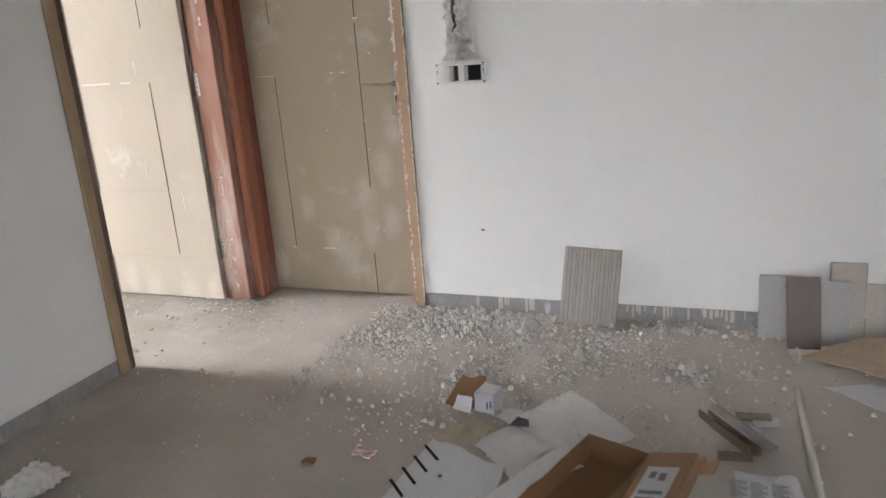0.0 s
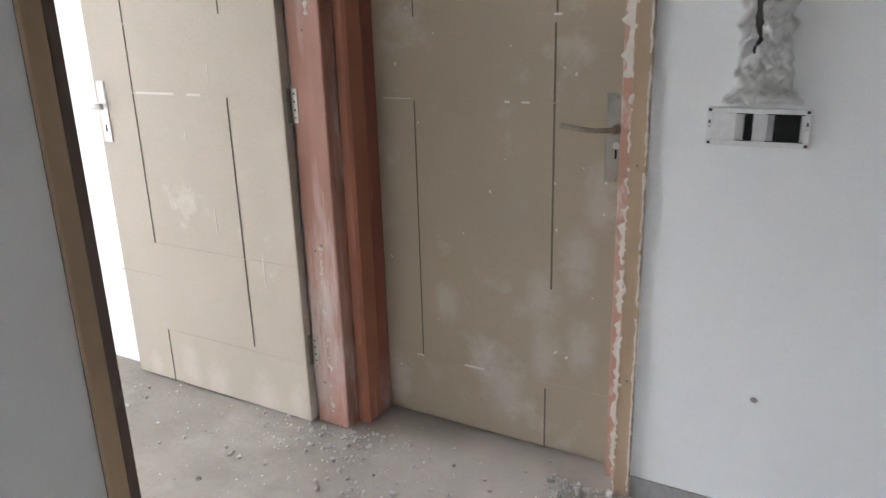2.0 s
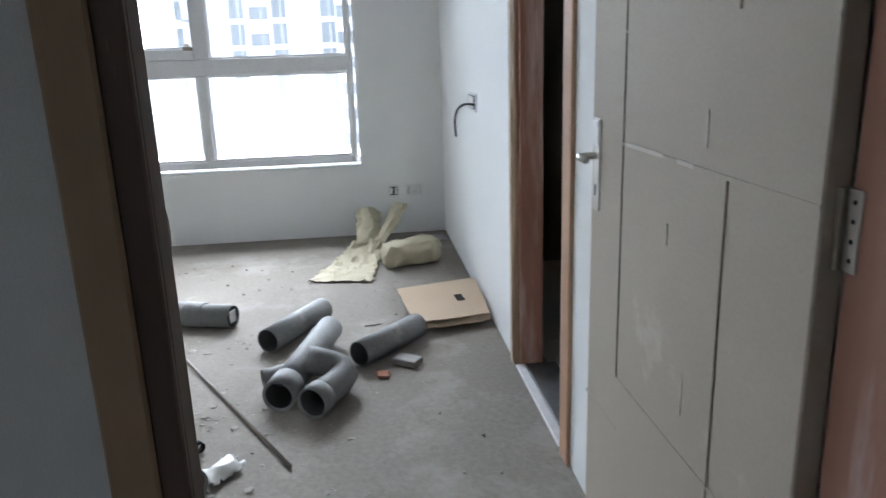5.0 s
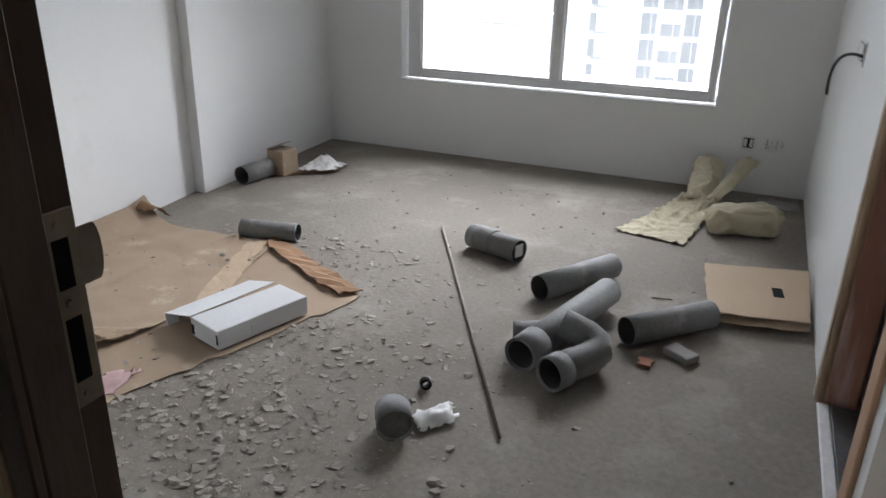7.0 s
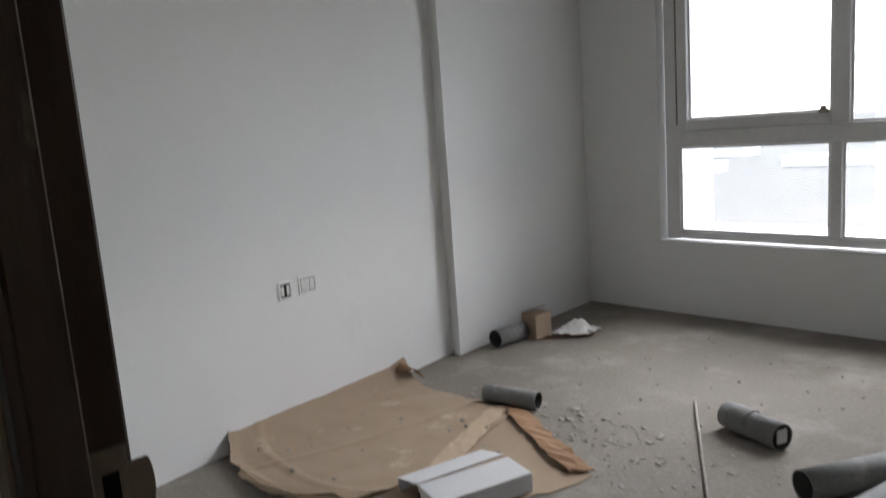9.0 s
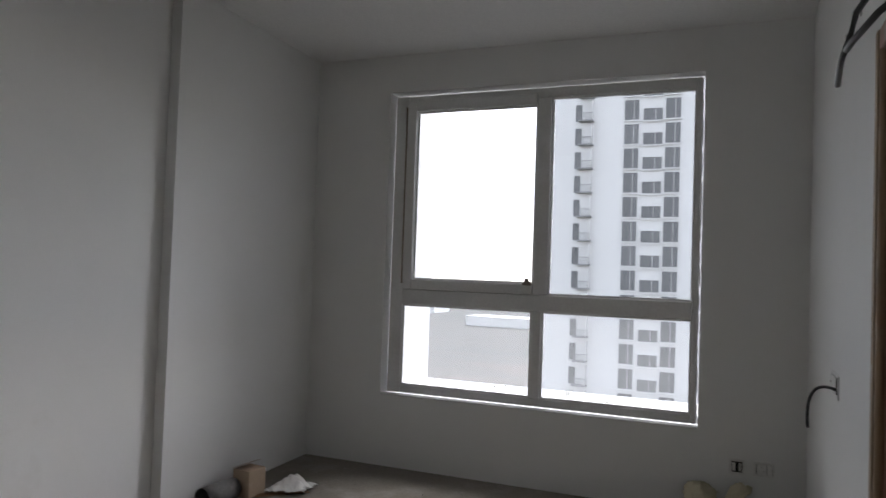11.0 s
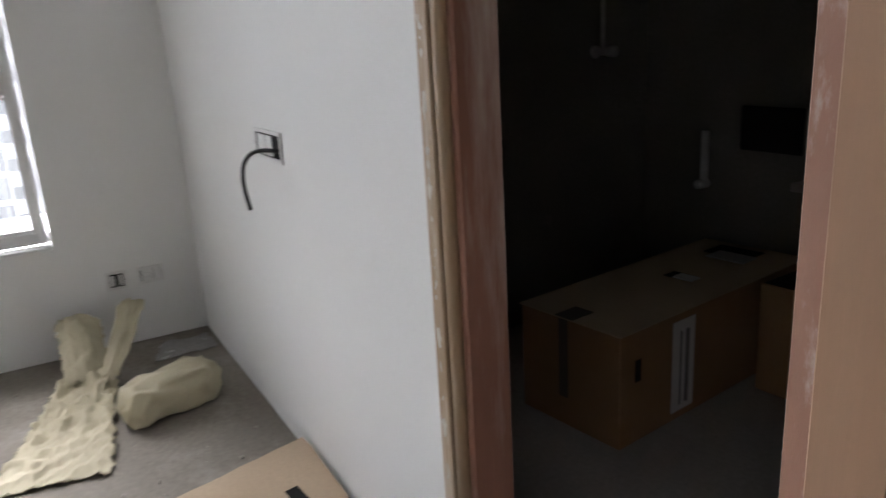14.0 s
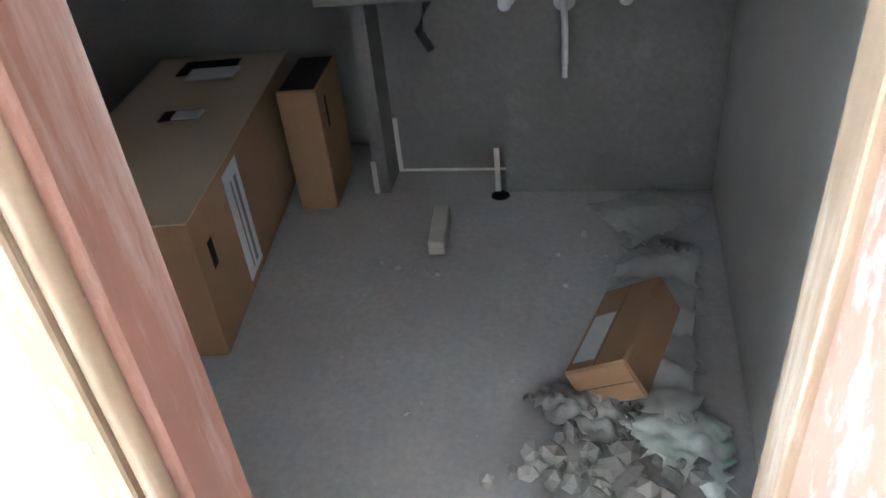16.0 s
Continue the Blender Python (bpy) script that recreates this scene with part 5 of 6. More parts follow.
def board():
    t = thing("cardboard_sheet", "flat brown carton lid with a hand slot, propped on the floor", "cardboard")
    bm = sheet(((-2.45, 2.90), (-2.52, 3.27), (-3.02, 3.27), (-2.91, 2.845)), 8, 8, lambda u, v, x, y: 0.055 + 0.02 * v + 0.004 * n3(x * 5, y * 5), 0.005, 0.004, 8)
    part("panel", bm, PALECARD, t)
    part("panel", sheet(((-2.425, 2.895), (-2.495, 3.27), (-2.59, 3.27), (-2.51, 2.888)), 8, 2, lambda u, v, x, y: 0.03 + 0.02 * v, 0.004, 0.006, 9), CARD, t, "torn front flap")
    part("hand_slot", boxes((-0.042, -0.02, 0, 0.042, 0.02, 0.002), bevel=0.0008), BLACK, t, "dark hand slot").matrix_local = pose(-2.735, 3.15, 0.0705, 2, 3, 8)
    part("support", boxes((-2.88, 2.92, 0.0, -2.60, 3.22, 0.05)), DARKCARD, t, "folded card underneath")


board()


# ---- bedroom: cardboard sheets and white carton ----
def along(pts, u):
    """The point at the share u of a polyline's length."""
    pts = [Vector(p) for p in pts]
    d = [(q - p).length for p, q in zip(pts, pts[1:])]
    u *= sum(d)
    for p, q, L in zip(pts, pts[1:], d):
        if u <= L:
            return p.lerp(q, u / L)
        u -= L
    return pts[-1]


def torn_sheet(bottom, top, left, right, nu, nv, height, thick=0.004, ragged=0.006, seed=0):
    """A sheet of card between four edges, each a short polyline; bottom and top run along u, left and right along v."""
    rnd = random.Random(seed)
    bm = bmesh.new()
    rows = []
    c00, c10, c01, c11 = Vector(bottom[0]), Vector(bottom[-1]), Vector(top[0]), Vector(top[-1])
    for j in range(nv + 1):
        v, row = j / nv, []
        for i in range(nu + 1):
            u = i / nu
            p = along(bottom, u) * (1 - v) + along(top, u) * v + along(left, v) * (1 - u) + along(right, v) * u
            p -= (c00 * (1 - u) + c10 * u) * (1 - v) + (c01 * (1 - u) + c11 * u) * v
            if i in (0, nu) or j == nv:
                p += Vector((rnd.uniform(-ragged, ragged), rnd.uniform(-ragged, ragged)))
            row.append(bm.verts.new((p.x, p.y, max(0.003, height(u, v, p.x, p.y)))))
        rows.append(row)
    fs = [bm.faces.new((a[i], a[i + 1], b[i + 1], b[i])) for a, b in zip(rows, rows[1:]) for i in range(nu)]
    bmesh.ops.recalc_face_normals(bm, faces=fs)
    if fs[0].normal.z < 0:
        bmesh.ops.reverse_faces(bm, faces=fs)
    geo = bmesh.ops.extrude_face_region(bm, geom=bm.faces[:])
    bmesh.ops.translate(bm, vec=(0, 0, thick), verts=[g for g in geo["geom"] if isinstance(g, bmesh.types.BMVert)])
    bmesh.ops.recalc_face_normals(bm, faces=bm.faces)
    return bm


def sheet_lie(u, v, x, y):
    """Leans up the wall, curls at the free left edge, with two fold lines and a few dents."""
    wall = 0.075 * max(0.0, 1 - v / 0.16) ** 1.5
    curl = 0.035 * max(0.0, 1 - u / 0.05) * (0.4 + 0.6 * v)
    fold = 0.007 * max(0.0, 1 - abs(v - 0.30 - 0.45 * u) * 30) + 0.006 * max(0.0, 1 - abs(u - 0.14) * 40)
    tip = 0.03 * max(0.0, u - 0.9) * 10 * max(0.0, 0.25 - v) * 4
    edge = 0.012 * max(0.0, v - 0.9) * 10 * abs(n3(x * 6, y * 6))
    return 0.012 + wall + curl + fold + tip + edge + 0.012 * abs(n3(x * 2.6, y * 2.6)) + 0.004 * n3(x * 9, y * 9)


single("cardboard_sheet", torn_sheet(((-1.269, 0.161), (-2.437, 0.044)), ((-1.279, 0.953), (-1.412, 1.019), (-1.790, 1.049), (-2.398, 0.911)),
                                     ((-1.269, 0.161), (-1.196, 0.315), (-1.167, 0.599), (-1.195, 0.799), (-1.279, 0.953)), ((-2.437, 0.044), (-2.354, 0.300), (-2.371, 0.651), (-2.398, 0.911)), 90, 60, sheet_lie, 0.004, 0.005, 12),
       CARD, "large creased brown cardboard sheet, curling at the wall", "cardboard")
single("cardboard_strip", torn_sheet(((-1.188, 0.429), (-1.196, 0.659), (-1.265, 0.859), (-1.363, 0.948)), ((-1.163, 0.419), (-1.161, 0.679), (-1.235, 0.908), (-1.353, 1.009)), ((-1.188, 0.429), (-1.163, 0.419)), ((-1.363, 0.948), (-1.353, 1.009)), 40, 4,
                                     lambda u, v, x, y: 0.036 + 0.012 * u - 0.016 * v, 0.003, 0.005, 44), PALECARD, "torn edge of cardboard folded under", "cardboard")
single("cardboard_sheet", sheet(((-0.982, 1.230), (-2.068, 1.578), (-2.432, 0.640), (-1.356, 0.353)), 22, 16,
                                lambda u, v, x, y: 0.002 + 0.004 * abs(n3(x * 5, y * 5)) * (1 - v) + 0.016 * max(0, u - 0.85) * 6 * abs(n3(x * 12, y * 12)) * (1 - v), 0.004, 0.016, 13),
       CARD, "torn brown cardboard sheet lying flat", "cardboard")
single("cardboard_strip", sheet(((-2.088, 1.559), (-2.456, 0.866), (-2.367, 0.845), (-2.011, 1.497)), 16, 3, lambda u, v, x, y: 0.016 + 0.022 * abs(n3(x * 14, y * 14)), 0.004, 0.014, 14),
       DARKCARD, "torn curled strip of brown cardboard", "cardboard")
single("cardboard_strip", sheet(((-1.594, 1.185), (-2.356, 0.886), (-2.317, 0.803), (-1.545, 1.082)), 16, 3, lambda u, v, x, y: 0.022 + 0.015 * abs(n3(x * 14, y * 14)), 0.004, 0.012, 15),
       PALECARD, "dusty strip of torn cardboard", "cardboard")
single("cardboard_corner", sheet(((-2.331, 0.084), (-2.426, 0.064), (-2.450, 0.190), (-2.356, 0.169)), 8, 8, lambda u, v, x, y: 0.075 + 0.03 * math.sin(3 * u) - 0.06 * u * v, 0.004, 0.006, 16), BROWNCARD, "folded cardboard corner at the wall", "cardboard")


def white_carton():
    t = thing("white_carton", "flat white carton with its lid folded open on the cardboard", "box", pose(-1.444, 1.359, 0.014, 0, 0, 163.3))
    part("body", boxes((0, -0.0, 0, 0.40, 0.17, 0.075), bevel=0.003), WHITECARD, t)
    lid = part("lid", boxes((-0.005, 0, 0, 0.39, 0.17, 0.004), (-0.005, 0.165, -0.05, 0.39, 0.17, 0.0), bevel=0.001), WHITECARD, t, "half-folded white lid")
    lid.matrix_local = pose(0.0, 0.165, 0.078, -14, 0, 3)
    part("edge", boxes((-0.001, 0.0, 0.02, 0.0, 0.01, 0.06)), BLACK, t, "dark corner slot")
    part("edge", boxes((-0.001, 0.15, 0.01, 0.0, 0.165, 0.05)), BLACK, t, "dark corner slot")
    part("tab", boxes((0.14, -0.003, 0.02, 0.19, -0.001, 0.05)), WHITECARD, t)


white_carton()
single("pink_cloth", sheet(((-0.881, 1.116), (-1.053, 1.232), (-1.238, 1.202), (-1.118, 1.056)), 18, 10, crump(0.03, 22, 3), 0.002, 0.02, 11), PINK, "ragged faded pink cloth on the cardboard", "cloth", smooth=True)
single("mesh_grate", boxes(*[(-1.09 + 0.012 * k, 0.91, 0.002, -1.084 + 0.012 * k, 0.98, 0.007) for k in range(9)], (-1.09, 0.942, 0.0, -0.988, 0.948, 0.004)), DULLSTEEL, "small dark comb of plastic", "debris")

# carton, bag and sheet by the window
def small_box():
    t = thing("small_carton", "open brown carton against the wall", "box", pose(-3.413, 0.110, 0.001, 0, 0, -4))
    part("body", boxes((-0.15, 0, 0, 0, 0.13, 0.16), bevel=0.003), CARD, t)
    part("flap", boxes((-0.15, 0, 0, 0, 0.09, 0.003)), DARKCARD, t).matrix_local = pose(0, 0.0, 0.163, 22, 0, 0)
    part("label", boxes((0.0002, 0.01, 0.03, 0.001, 0.07, 0.09)), PALECARD, t, "pale paper label")


small_box()
single("plastic_bag", sheet(((-3.500, 0.280), (-3.774, 0.255), (-3.796, 0.470), (-3.600, 0.496)), 40, 32, crump(0.09, 7, 6), 0.001, 0.012, 19), PLASTIC, "crumpled white plastic bag on the floor", "bag", smooth=True)
single("cardboard_strip", sheet(((-3.442, 0.258), (-3.668, 0.498), (-3.709, 0.458), (-3.502, 0.229)), 6, 3, lambda u, v, x, y: 0.004 + 0.004 * u, 0.003, 0.006, 22), DARKCARD, "brown card scrap under the bag", "cardboard")


def woven_sheet():
    t = thing("woven_sheet", "creased cream woven plastic sheet spread up the corner", "sheet")
    def wrinkle(x, y, s):
        return 0.03 * (1 - min(1.0, abs(n3(x * 8 + s, y * 8)) * 3.5)) + 0.026 * abs(n3(x * 17, y * 17, s)) + 0.014 * (1 - min(1.0, abs(n3(x * 26, y * 26, s + 3)) * 4))

    bm = sheet(((-3.371, 2.358), (-3.298, 2.722), (-4.052, 2.830), (-4.117, 2.643)), 60, 60,
               lambda u, v, x, y: 0.004 + wrinkle(x, y, 1) * (0.3 + 0.6 * v) + 0.07 * max(0, v - 0.45) ** 1.2 * (1.2 - 0.6 * u), 0.002, 0.01, 25)
    part("cloth", bm, SACKING, t, smooth=True)
    bm = sheet(((-4.002, 2.643), (-4.034, 2.801), (-4.347, 2.828), (-4.334, 2.642)), 30, 30,
               lambda u, v, x, y: 0.035 + 0.16 * v ** 0.8 + 0.04 * (1 - abs(2 * u - 1)) * v + 0.45 * wrinkle(x, y, 5) - 0.03 * abs(u - 0.25), 0.002, 0.008, 26)
    part("fold", bm, SACKING, t, "pointed fold raised against the wall", True)
    bm = sheet(((-3.941, 2.762), (-3.910, 2.831), (-4.321, 3.015), (-4.353, 2.907)), 30, 12, lambda u, v, x, y: 0.05 + 0.165 * v + 0.02 * (1 - abs(2 * u - 1)) + 0.6 * wrinkle(x, y, 9), 0.003, 0.006, 27)
    part("fold", bm, SACKING, t, "folded strap of cream sheet", True)


woven_sheet()


def bundle():
    """A crumpled bundle of sheet, pillow-shaped with pinched and folded ends."""
    bm = bmesh.new()
    bmesh.ops.create_uvsphere(bm, u_segments=64, v_segments=40, radius=1.0, matrix=pose(0, 0, 0, 90))
    for v in bm.verts:
        c = v.co
        sq = lambda a, p: math.copysign(abs(a) ** p, a)
        x, y, z = sq(c.x, 0.75) * 0.088, sq(c.y, 0.45) * 0.185, sq(c.z, 0.65) * 0.07
        f = 0.02 * (1 - min(1.0, abs(n3(x * 13 + 3, y * 11, z * 13)) * 3.5)) + 0.012 * n3(x * 24, y * 20, z * 24) + 0.006 * abs(n3(x * 60, y * 50, z * 60)) + 0.014 * max(0.0, abs(c.y) - 0.6) * math.sin(6 * math.atan2(c.z, c.x))
        r = 1 + f / 0.085
        c.x, c.y, c.z = x * r, y * (1 + f * 1.5), max(0.002, z * r + 0.072 + 0.06 * y)
    return bm


single("rolled_sheet", bundle(), SACKING, "crumpled bundle of cream woven plastic sheet", "sheet", pose(-3.655, 2.976, 0, 0, 0, 15), smooth=True)
single("dark_scrap", sheet(((-4.141, 2.996), (-4.152, 3.261), (-4.321, 3.260), (-4.310, 3.044)), 8, 8, lambda u, v, x, y: 0.006 + 0.04 * v * abs(n3(x * 9, y * 9)), 0.004, 0.012, 29), SKIRT, "grey dusty scrap in the corner", "debris")


def bed_spread(r):
    while True:
        x, y = r.uniform(-2.6, -0.1), r.uniform(0.5, 3.1)
        d = abs((y - 1.55) - 0.25 * (x + 1.3))
        if r.random() < math.exp(-(d / 0.55) ** 2) * (1 if x > -1.9 else 0.4):
            return x, y


chips("plaster_chips", 6500, bed_spread, (0.005, 0.055), FLAKE, "flat broken plaster chips over the bedroom floor", "rubble", 41, 0.11)
chips("plaster_crumbs", 2000, lambda r: (r.uniform(-4.3, -0.1), r.uniform(0.4, 3.2)), (0.003, 0.02), FLAKE, "scattered plaster crumbs on the bedroom floor", "rubble", 42, 0.35)
chips("plaster_crumbs", 110, lambda r: (r.uniform(-2.2, -1.15), r.uniform(0.25, 1.2)), (0.006, 0.035), FLAKE, "plaster crumbs lying on the cardboard", "rubble", 43, 0.3).location.z = 0.03

# ---- bathroom ----
FW = 4.89
base = setting("counter_base", boxes((-1.84, FW, 0.004, -1.2, YBACK, 0.698)), CEMENT, "raw cement wall under the counter with a niche")
part("pier", boxes((-2.265, FW, 0.004, -2.22, YBACK, 0.698)), CEMENT, base)
part("niche_back", boxes((-2.22, FW + 0.15, 0.004, -1.84, YBACK, 0.698)), CEMENT, base)
part("edge", boxes((-2.272, FW - 0.004, 0.004, -2.255, FW, 0.12), (-1.875, FW - 0.004, 0.004, -1.858, FW, 0.16), (-2.22, FW + 0.146, 0.004, -2.205, FW + 0.15, 0.2), (-2.22, FW + 0.146, 0.004, -1.84, FW + 0.15, 0.012)), SMEAR, base, "pale waterproofing edge")


def counter():
    t = setting("counter", boxes((-2.272, 4.58, 0.79, -1.2, YBACK, 0.815), bevel=0.003), SLAB, "dusty stone counter with a deep apron")
    for x0, x1, rough in ((-2.265, -1.905, 1), (-1.902, -1.52, 0), (-1.517, -1.2, 1)):
        part("apron", boxes((x0, 4.605, 0.69, x1, 4.63, 0.79), bevel=0.003), ROUGHSLAB if rough else SLAB, t)
    part("bracket", boxes((-2.265, 4.635, 0.70, -1.2, YBACK, 0.788)), CEMENT, t, "rough concrete slab below")


counter()
basin = bmesh.new()
prof = ((0.115, 0.0), (0.17, 0.01), (0.215, 0.05), (0.235, 0.095), (0.232, 0.10), (0.222, 0.095), (0.19, 0.05), (0.13, 0.022), (0.03, 0.018))
rings = [[basin.verts.new((1.35 * r * math.cos(k * math.tau / 40), 0.86 * r * math.sin(k * math.tau / 40), z)) for k in range(40)] for r, z in prof]
for a, b in zip(rings, rings[1:]):
    for k in range(40):
        basin.faces.new((a[k], a[(k + 1) % 40], b[(k + 1) % 40], b[k]))
basin.faces.new(rings[0][::-1])
basin.faces.new(rings[-1])
bmesh.ops.recalc_face_normals(basin, faces=basin.faces)
single("wash_basin", basin, CERAMIC, "white oval ceramic basin on the counter", "basin", pose(-1.645, 4.87, 0.8155), smooth=True)
single("small_carton", boxes((-0.17, -0.08, 0, 0.17, 0.08, 0.07), bevel=0.003), DARKCARD, "flat brown carton on the counter", "box", pose(-2.06, 5.02, 0.8155, 0, 0, 4))


def angle_valve(x):
    t = thing("angle_valve", "chrome angle valve on the cement wall", "valve", pose(x, FW, 0.615), "angle valves")
    a = tube(bmesh.new(), [(0, -0.001, 0), (0, -0.006, 0)], 0.026, seg=18)
    part("flange", a, SATIN, t, smooth=True)
    part("body", tube(bmesh.new(), [(0, -0.006, 0), (0, -0.05, 0)], 0.012, seg=14), SATIN, t, smooth=True)
    part("knob", tube(bmesh.new(), [(0, -0.05, 0), (0, -0.075, 0)], 0.018, seg=14), SATIN, t, smooth=True)


angle_valve(-1.818)
angle_valve(-1.505)


def bib_tap():
    t = thing("waste_trap", "chrome tap with a hanging spout under the counter", "tap", pose(-1.662, FW, 0.60))
    part("flange", tube(bmesh.new(), [(0, -0.001, 0), (0, -0.008, 0)], 0.03, seg=18), SATIN, t, smooth=True)
    part("arm", tube(bmesh.new(), [(0, -0.008, 0), (0, -0.07, 0.002), (0, -0.10, -0.01), (0.002, -0.112, -0.04), (0.002, -0.114, -0.14)], 0.009, seg=14), SATIN, t, smooth=True)
    part("nozzle", tube(bmesh.new(), [(0.002, -0.114, -0.14), (0.002, -0.114, -0.175)], 0.007, seg=12), SATIN, t, smooth=True)


bib_tap()
mixer = bmesh.new()
tube(mixer, [(-1.63, 5.13, 0.8155), (-1.63, 5.13, 0.97), (-1.63, 5.08, 0.99), (-1.63, 5.03, 0.975)], 0.012, seg=12)
single("basin_tap", mixer, CHROME, "chrome basin tap behind the bowl", "tap", smooth=True)


def big_carton():
    t = thing("large_carton", "large brown carton with a torn hole and white label", "box", pose(-2.462, 4.10, 0.005, 0, 0, 7) @ Matrix.Diagonal((1, 1, 1.06, 1)))
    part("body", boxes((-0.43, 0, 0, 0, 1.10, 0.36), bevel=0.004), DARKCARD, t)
    # Paler than the body: the doorway light on the top, put into colour.
    part("top", boxes((-0.436, -0.004, 0.3605, 0.004, 1.10, 0.365), bevel=0.001), PALECARD, t, "top flap coloured paler for the light falling on it")
    part("label", boxes((0.0003, 0.26, 0.03, 0.0013, 0.38, 0.335)), PAPER, t, "white printed label strip")
    part("print", boxes((0.0014, 0.30, 0.05, 0.0019, 0.31, 0.30), (0.0014, 0.33, 0.05, 0.0019, 0.35, 0.30)), INK, t, "unreadable print")
    part("hand_hole", boxes((0.0003, 0.07, 0.2, 0.0012, 0.1, 0.27)), BLACK, t)
    part("tape", boxes((-0.25, -0.0055, 0.1, -0.21, -0.0045, 0.361), (-0.27, -0.004, 0.3653, -0.19, 0.1, 0.366)), GROOVE, t, "dark tape over the edge")
    part("hole", boxes((-0.26, 0.56, 0.3652, -0.16, 0.63, 0.3662), bevel=0.0003), BLACK, t, "torn hole")
    part("tear", boxes((-0.22, 0.56, 0.366, -0.14, 0.615, 0.371), bevel=0.001), PAPER, t, "white torn paper")
    part("hole", boxes((-0.33, 0.92, 0.3652, -0.14, 1.05, 0.3662), bevel=0.0003), BLACK, t, "long torn hole")
    part("tear", boxes((-0.28, 0.86, 0.366, -0.12, 0.96, 0.372), bevel=0.001), PAPER, t, "white torn paper")


big_carton()


def side_carton():
    t = thing("carton", "orange-brown carton standing against the cement wall", "box", pose(-2.39, 5.06, 0.005, 0, 0, 4))
    part("body", boxes((-0.12, -0.27, 0, 0, 0.02, 0.40), bevel=0.003), DARKCARD, t)
    part("opening", boxes((-0.114, -0.262, 0.4002, -0.006, 0.012, 0.4012)), BLACK, t, "dark open top")
    part("hand_hole", boxes((0.0003, -0.2, 0.25, 0.0012, -0.18, 0.35)), BLACK, t)


side_carton()
blk = boxes((-0.024, -0.1, 0, 0.024, 0.1, 0.045), bevel=0.004)
single("wood_offcut", blk, SMEAR, "short white-painted wood offcut on the floor", "offcut", pose(-2.018, 4.635, 0.005, 0, 0, 3))


def floor_carton():
    """Tipped on to one long edge, so that two of its sides face up."""
    t = thing("carton", "brown carton with a white label tipped over on cement sacks", "box", pose(-1.575, 3.965, 0.085, 0, -33, -19))
    part("body", boxes((-0.075, 0, -0.05, 0.075, 0.30, 0.05), bevel=0.006), DARKCARD, t)
    part("label", boxes((-0.06, 0.03, 0.0503, -0.005, 0.19, 0.0513)), PAPER, t, "white paper label")
    part("seam", boxes((0.0, 0.005, 0.0502, 0.002, 0.295, 0.0508), (-0.07, -0.0012, -0.002, 0.07, -0.0003, 0.0)), GROOVE, t)


floor_carton()
single("cement_sack", sheet(((-1.64, 3.97), (-1.40, 3.92), (-1.32, 4.47), (-1.50, 4.48)), 40, 50, lambda u, v, x, y: 0.03 + 0.035 * math.sin(math.pi * u) * (0.5 + 0.5 * math.sin(math.pi * v)) + 0.03 * max(0, v - 0.75) * 4 + 0.035 * abs(n3(x * 11, y * 11)) + 0.014 * abs(n3(x * 30, y * 30)), 0.002, 0.02, 33),
       DUSTFILM, "dusty empty cement sack under the carton", "sack", smooth=True)
single("cement_sack", sheet(((-1.54, 3.90), (-1.37, 3.72), (-1.34, 3.93), (-1.46, 4.02)), 30, 30, crump(0.07, 8, 7), 0.002, 0.02, 34), GREENBAG, "torn printed sack with green markings", "sack", smooth=True)
single("cement_sack", sheet(((-1.74, 3.98), (-1.58, 3.86), (-1.48, 3.94), (-1.62, 4.08)), 30, 26, crump(0.075, 16, 5), 0.002, 0.012, 35), DUSTFILM, "crumpled white sack end", "sack", smooth=True)
single("plastic_film", sheet(((-1.60, 4.78), (-1.46, 4.58), (-1.24, 4.76), (-1.40, 4.88)), 26, 26, crump(0.045, 9, 9), 0.001, 0.012, 36), DUSTFILM, "grey plastic sheet by the cement wall", "plastic film", smooth=True)
rl = random.Random(55)
for k in range(46):
    s = rl.uniform(0.022, 0.06)
    x, y = rl.gauss(-1.57, 0.11), rl.gauss(3.79, 0.055)
    x, y = min(max(x, -1.8), -1.40), min(max(y, 3.66), 3.93)
    bm = bmesh.new()
    bmesh.ops.create_icosphere(bm, subdivisions=1, radius=0.5, matrix=pose(0, 0, 0, rl.uniform(0, 90), rl.uniform(0, 90), 0) @ Matrix.Diagonal((s * 1.2, s, s * 0.8, 1)))
    for v in bm.verts:
        v.co *= 1 + 0.3 * n3(v.co.x * 50 + k, v.co.y * 50, v.co.z * 50)
    lo = min(v.co.z for v in bm.verts)
    single("cement_lump", bm, STONE, "broken lump of grey cement", "rubble", Matrix.Translation((x, y, 0.004 - lo + (0.02 if k % 3 == 0 else 0))), "cement lumps")
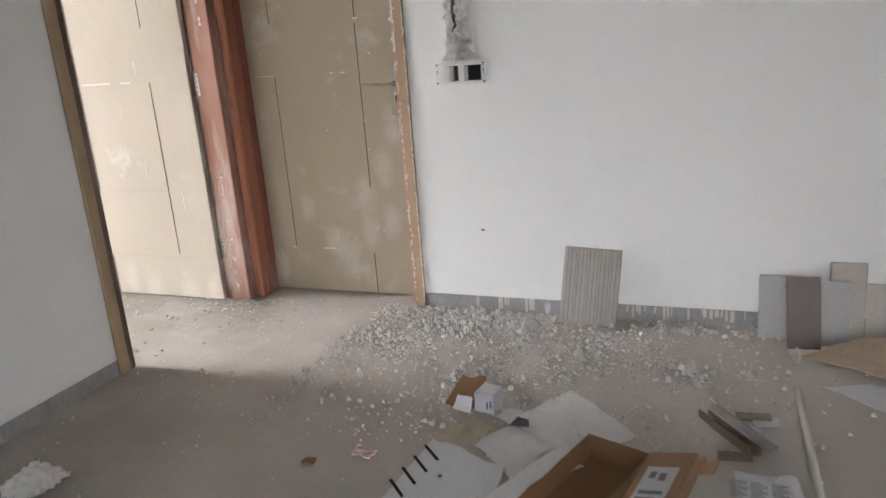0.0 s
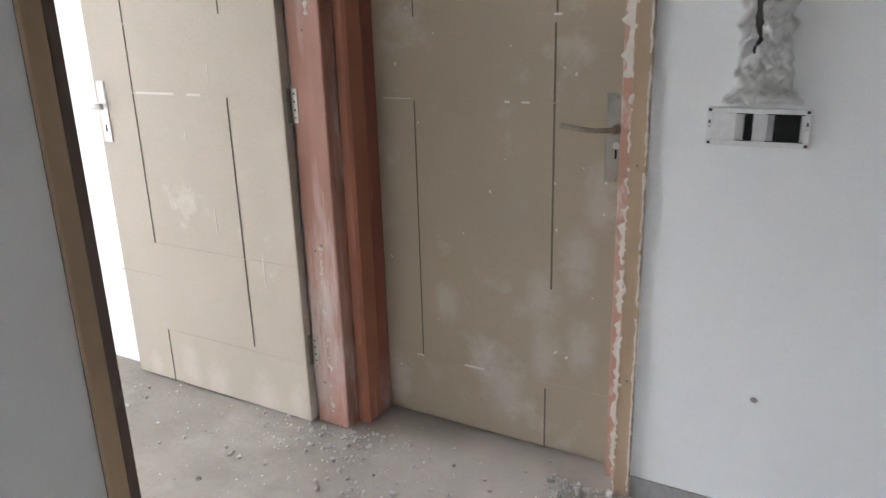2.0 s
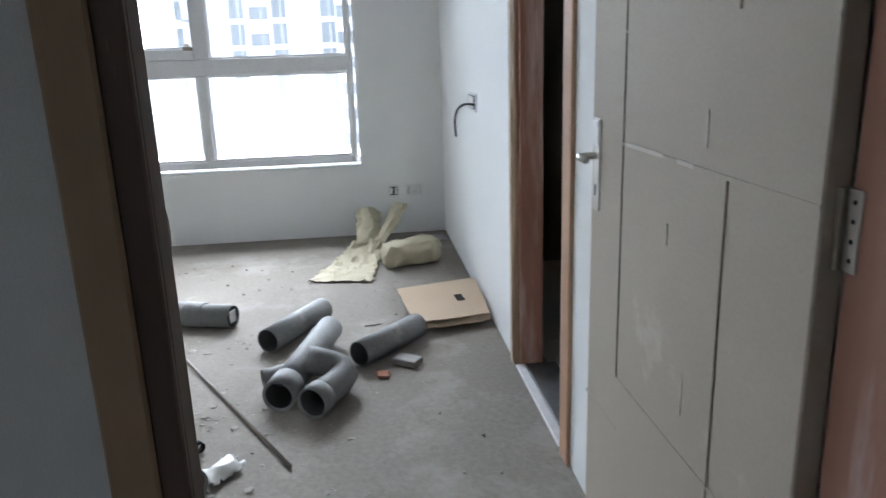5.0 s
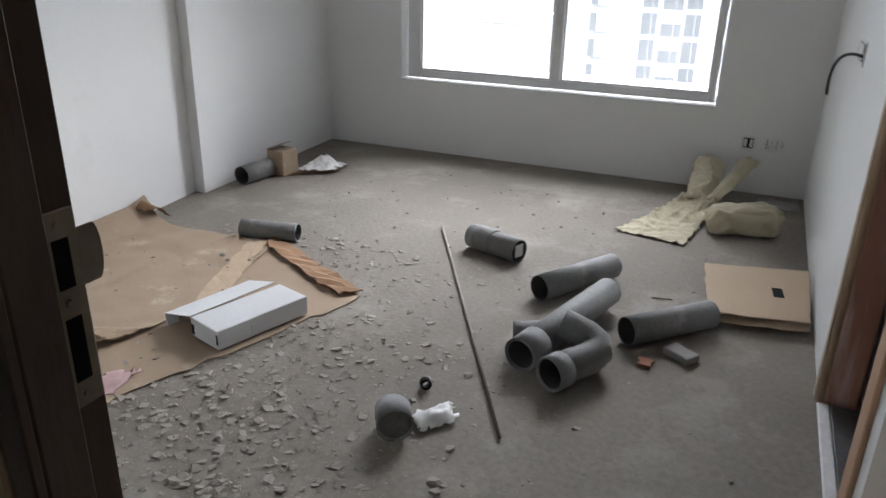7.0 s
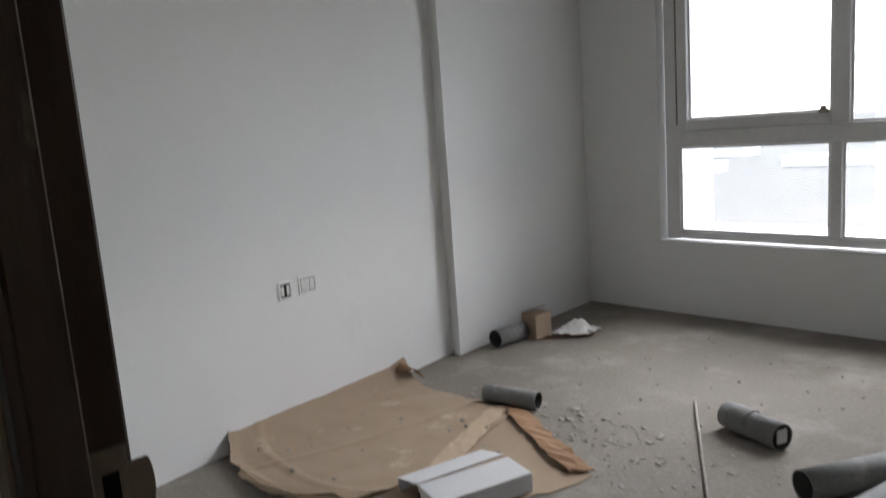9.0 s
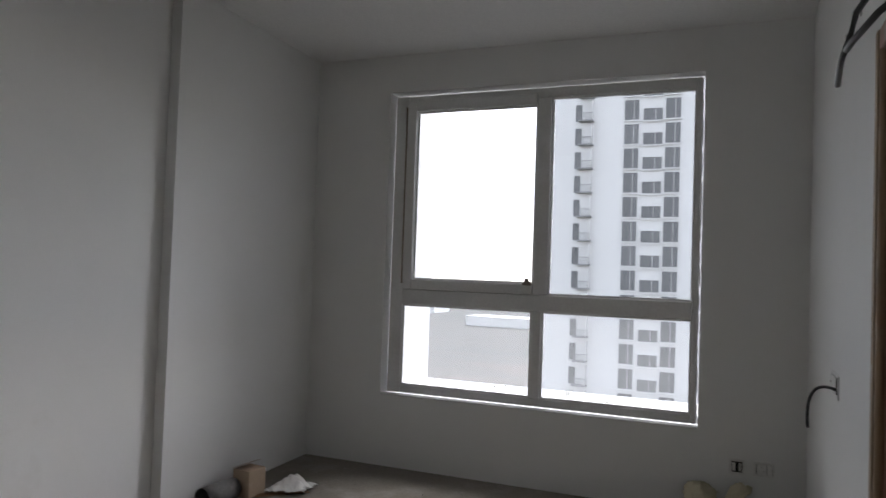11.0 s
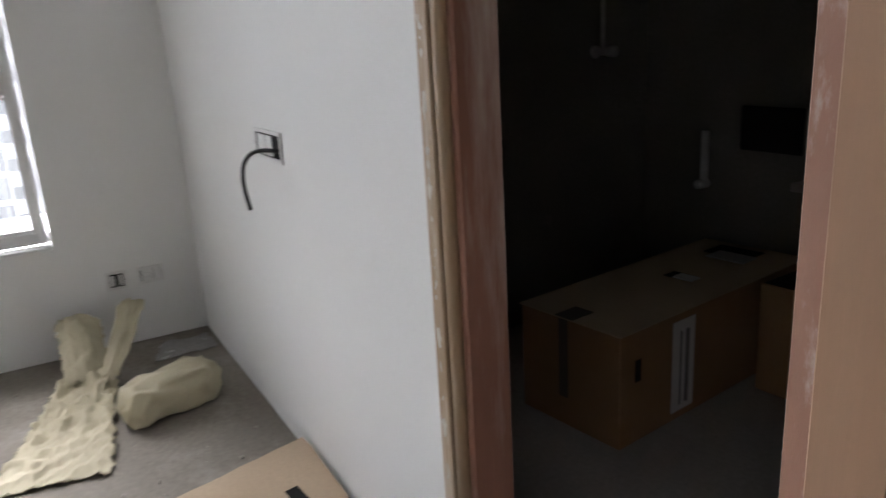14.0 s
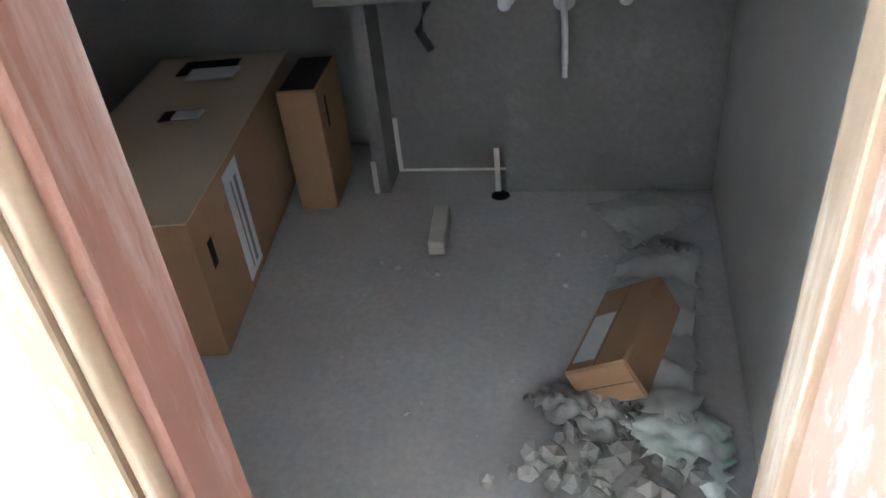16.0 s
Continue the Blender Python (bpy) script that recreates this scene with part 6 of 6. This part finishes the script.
chips("cement_crumbs", 130, lambda r: (r.uniform(-2.3, -1.3), r.uniform(3.45, 4.8)), (0.005, 0.03), RUBBLE, "scattered crumbs on the bathroom screed", "rubble", 61, 0.4).location.z = 0.004
def shower_valve():
    t = thing("shower_valve", "chrome shower valve with a white riser pipe on the cement wall", "valve", pose(-3.5, 4.93, 1.19, 0, 0, 90))
    part("flange", tube(bmesh.new(), [(0, -0.001, 0), (0, -0.008, 0)], 0.028, seg=18), SATIN, t, smooth=True)
    part("body", tube(bmesh.new(), [(0, -0.008, 0), (0, -0.09, 0)], 0.016, seg=14), SATIN, t, smooth=True)
    part("riser", tube(bmesh.new(), [(0, -0.05, 0.012), (0, -0.05, 0.22)], 0.01, seg=12), SATIN, t, smooth=True)
    part("knob", tube(bmesh.new(), [(0, -0.09, 0), (0, -0.125, 0)], 0.024, seg=16), SATIN, t, smooth=True)


shower_valve()
drain = bmesh.new()
bmesh.ops.create_cone(drain, cap_ends=True, segments=18, radius1=0.03, radius2=0.028, depth=0.004, matrix=Matrix.Translation((-1.858, 4.865, 0.007)))
single("floor_drain", drain, BLACK, "small dark floor drain hole", "drain")
single("wall_niche", boxes((-2.96, YBACK - 0.012, 0.77, -2.68, YBACK - 0.001, 0.95), bevel=0.004), BLACK, "black plastic cistern opening in the wall", "opening")
fl = thing("flush_pipe", "white plastic water outlet on the cement wall", "pipe", pose(-3.13, YBACK, 0.755))
part("pipe", tube(bmesh.new(), [(0, -0.02, -0.16), (0, -0.02, 0.08)], 0.017, seg=14), WHITEPL, fl, smooth=True)
part("stub", tube(bmesh.new(), [(0, -0.001, -0.15), (0, -0.06, -0.15)], 0.02, seg=14), WHITEPL, fl, smooth=True)
hose = tube(bmesh.new(), [(-2.08, FW + 0.14, 0.66), (-2.06, FW + 0.11, 0.58), (-2.09, FW + 0.1, 0.5), (-2.06, FW + 0.11, 0.44)], 0.014, seg=10)
single("hose", hose, WIRE, "black flexible hose hanging in the niche", "hose", smooth=True)
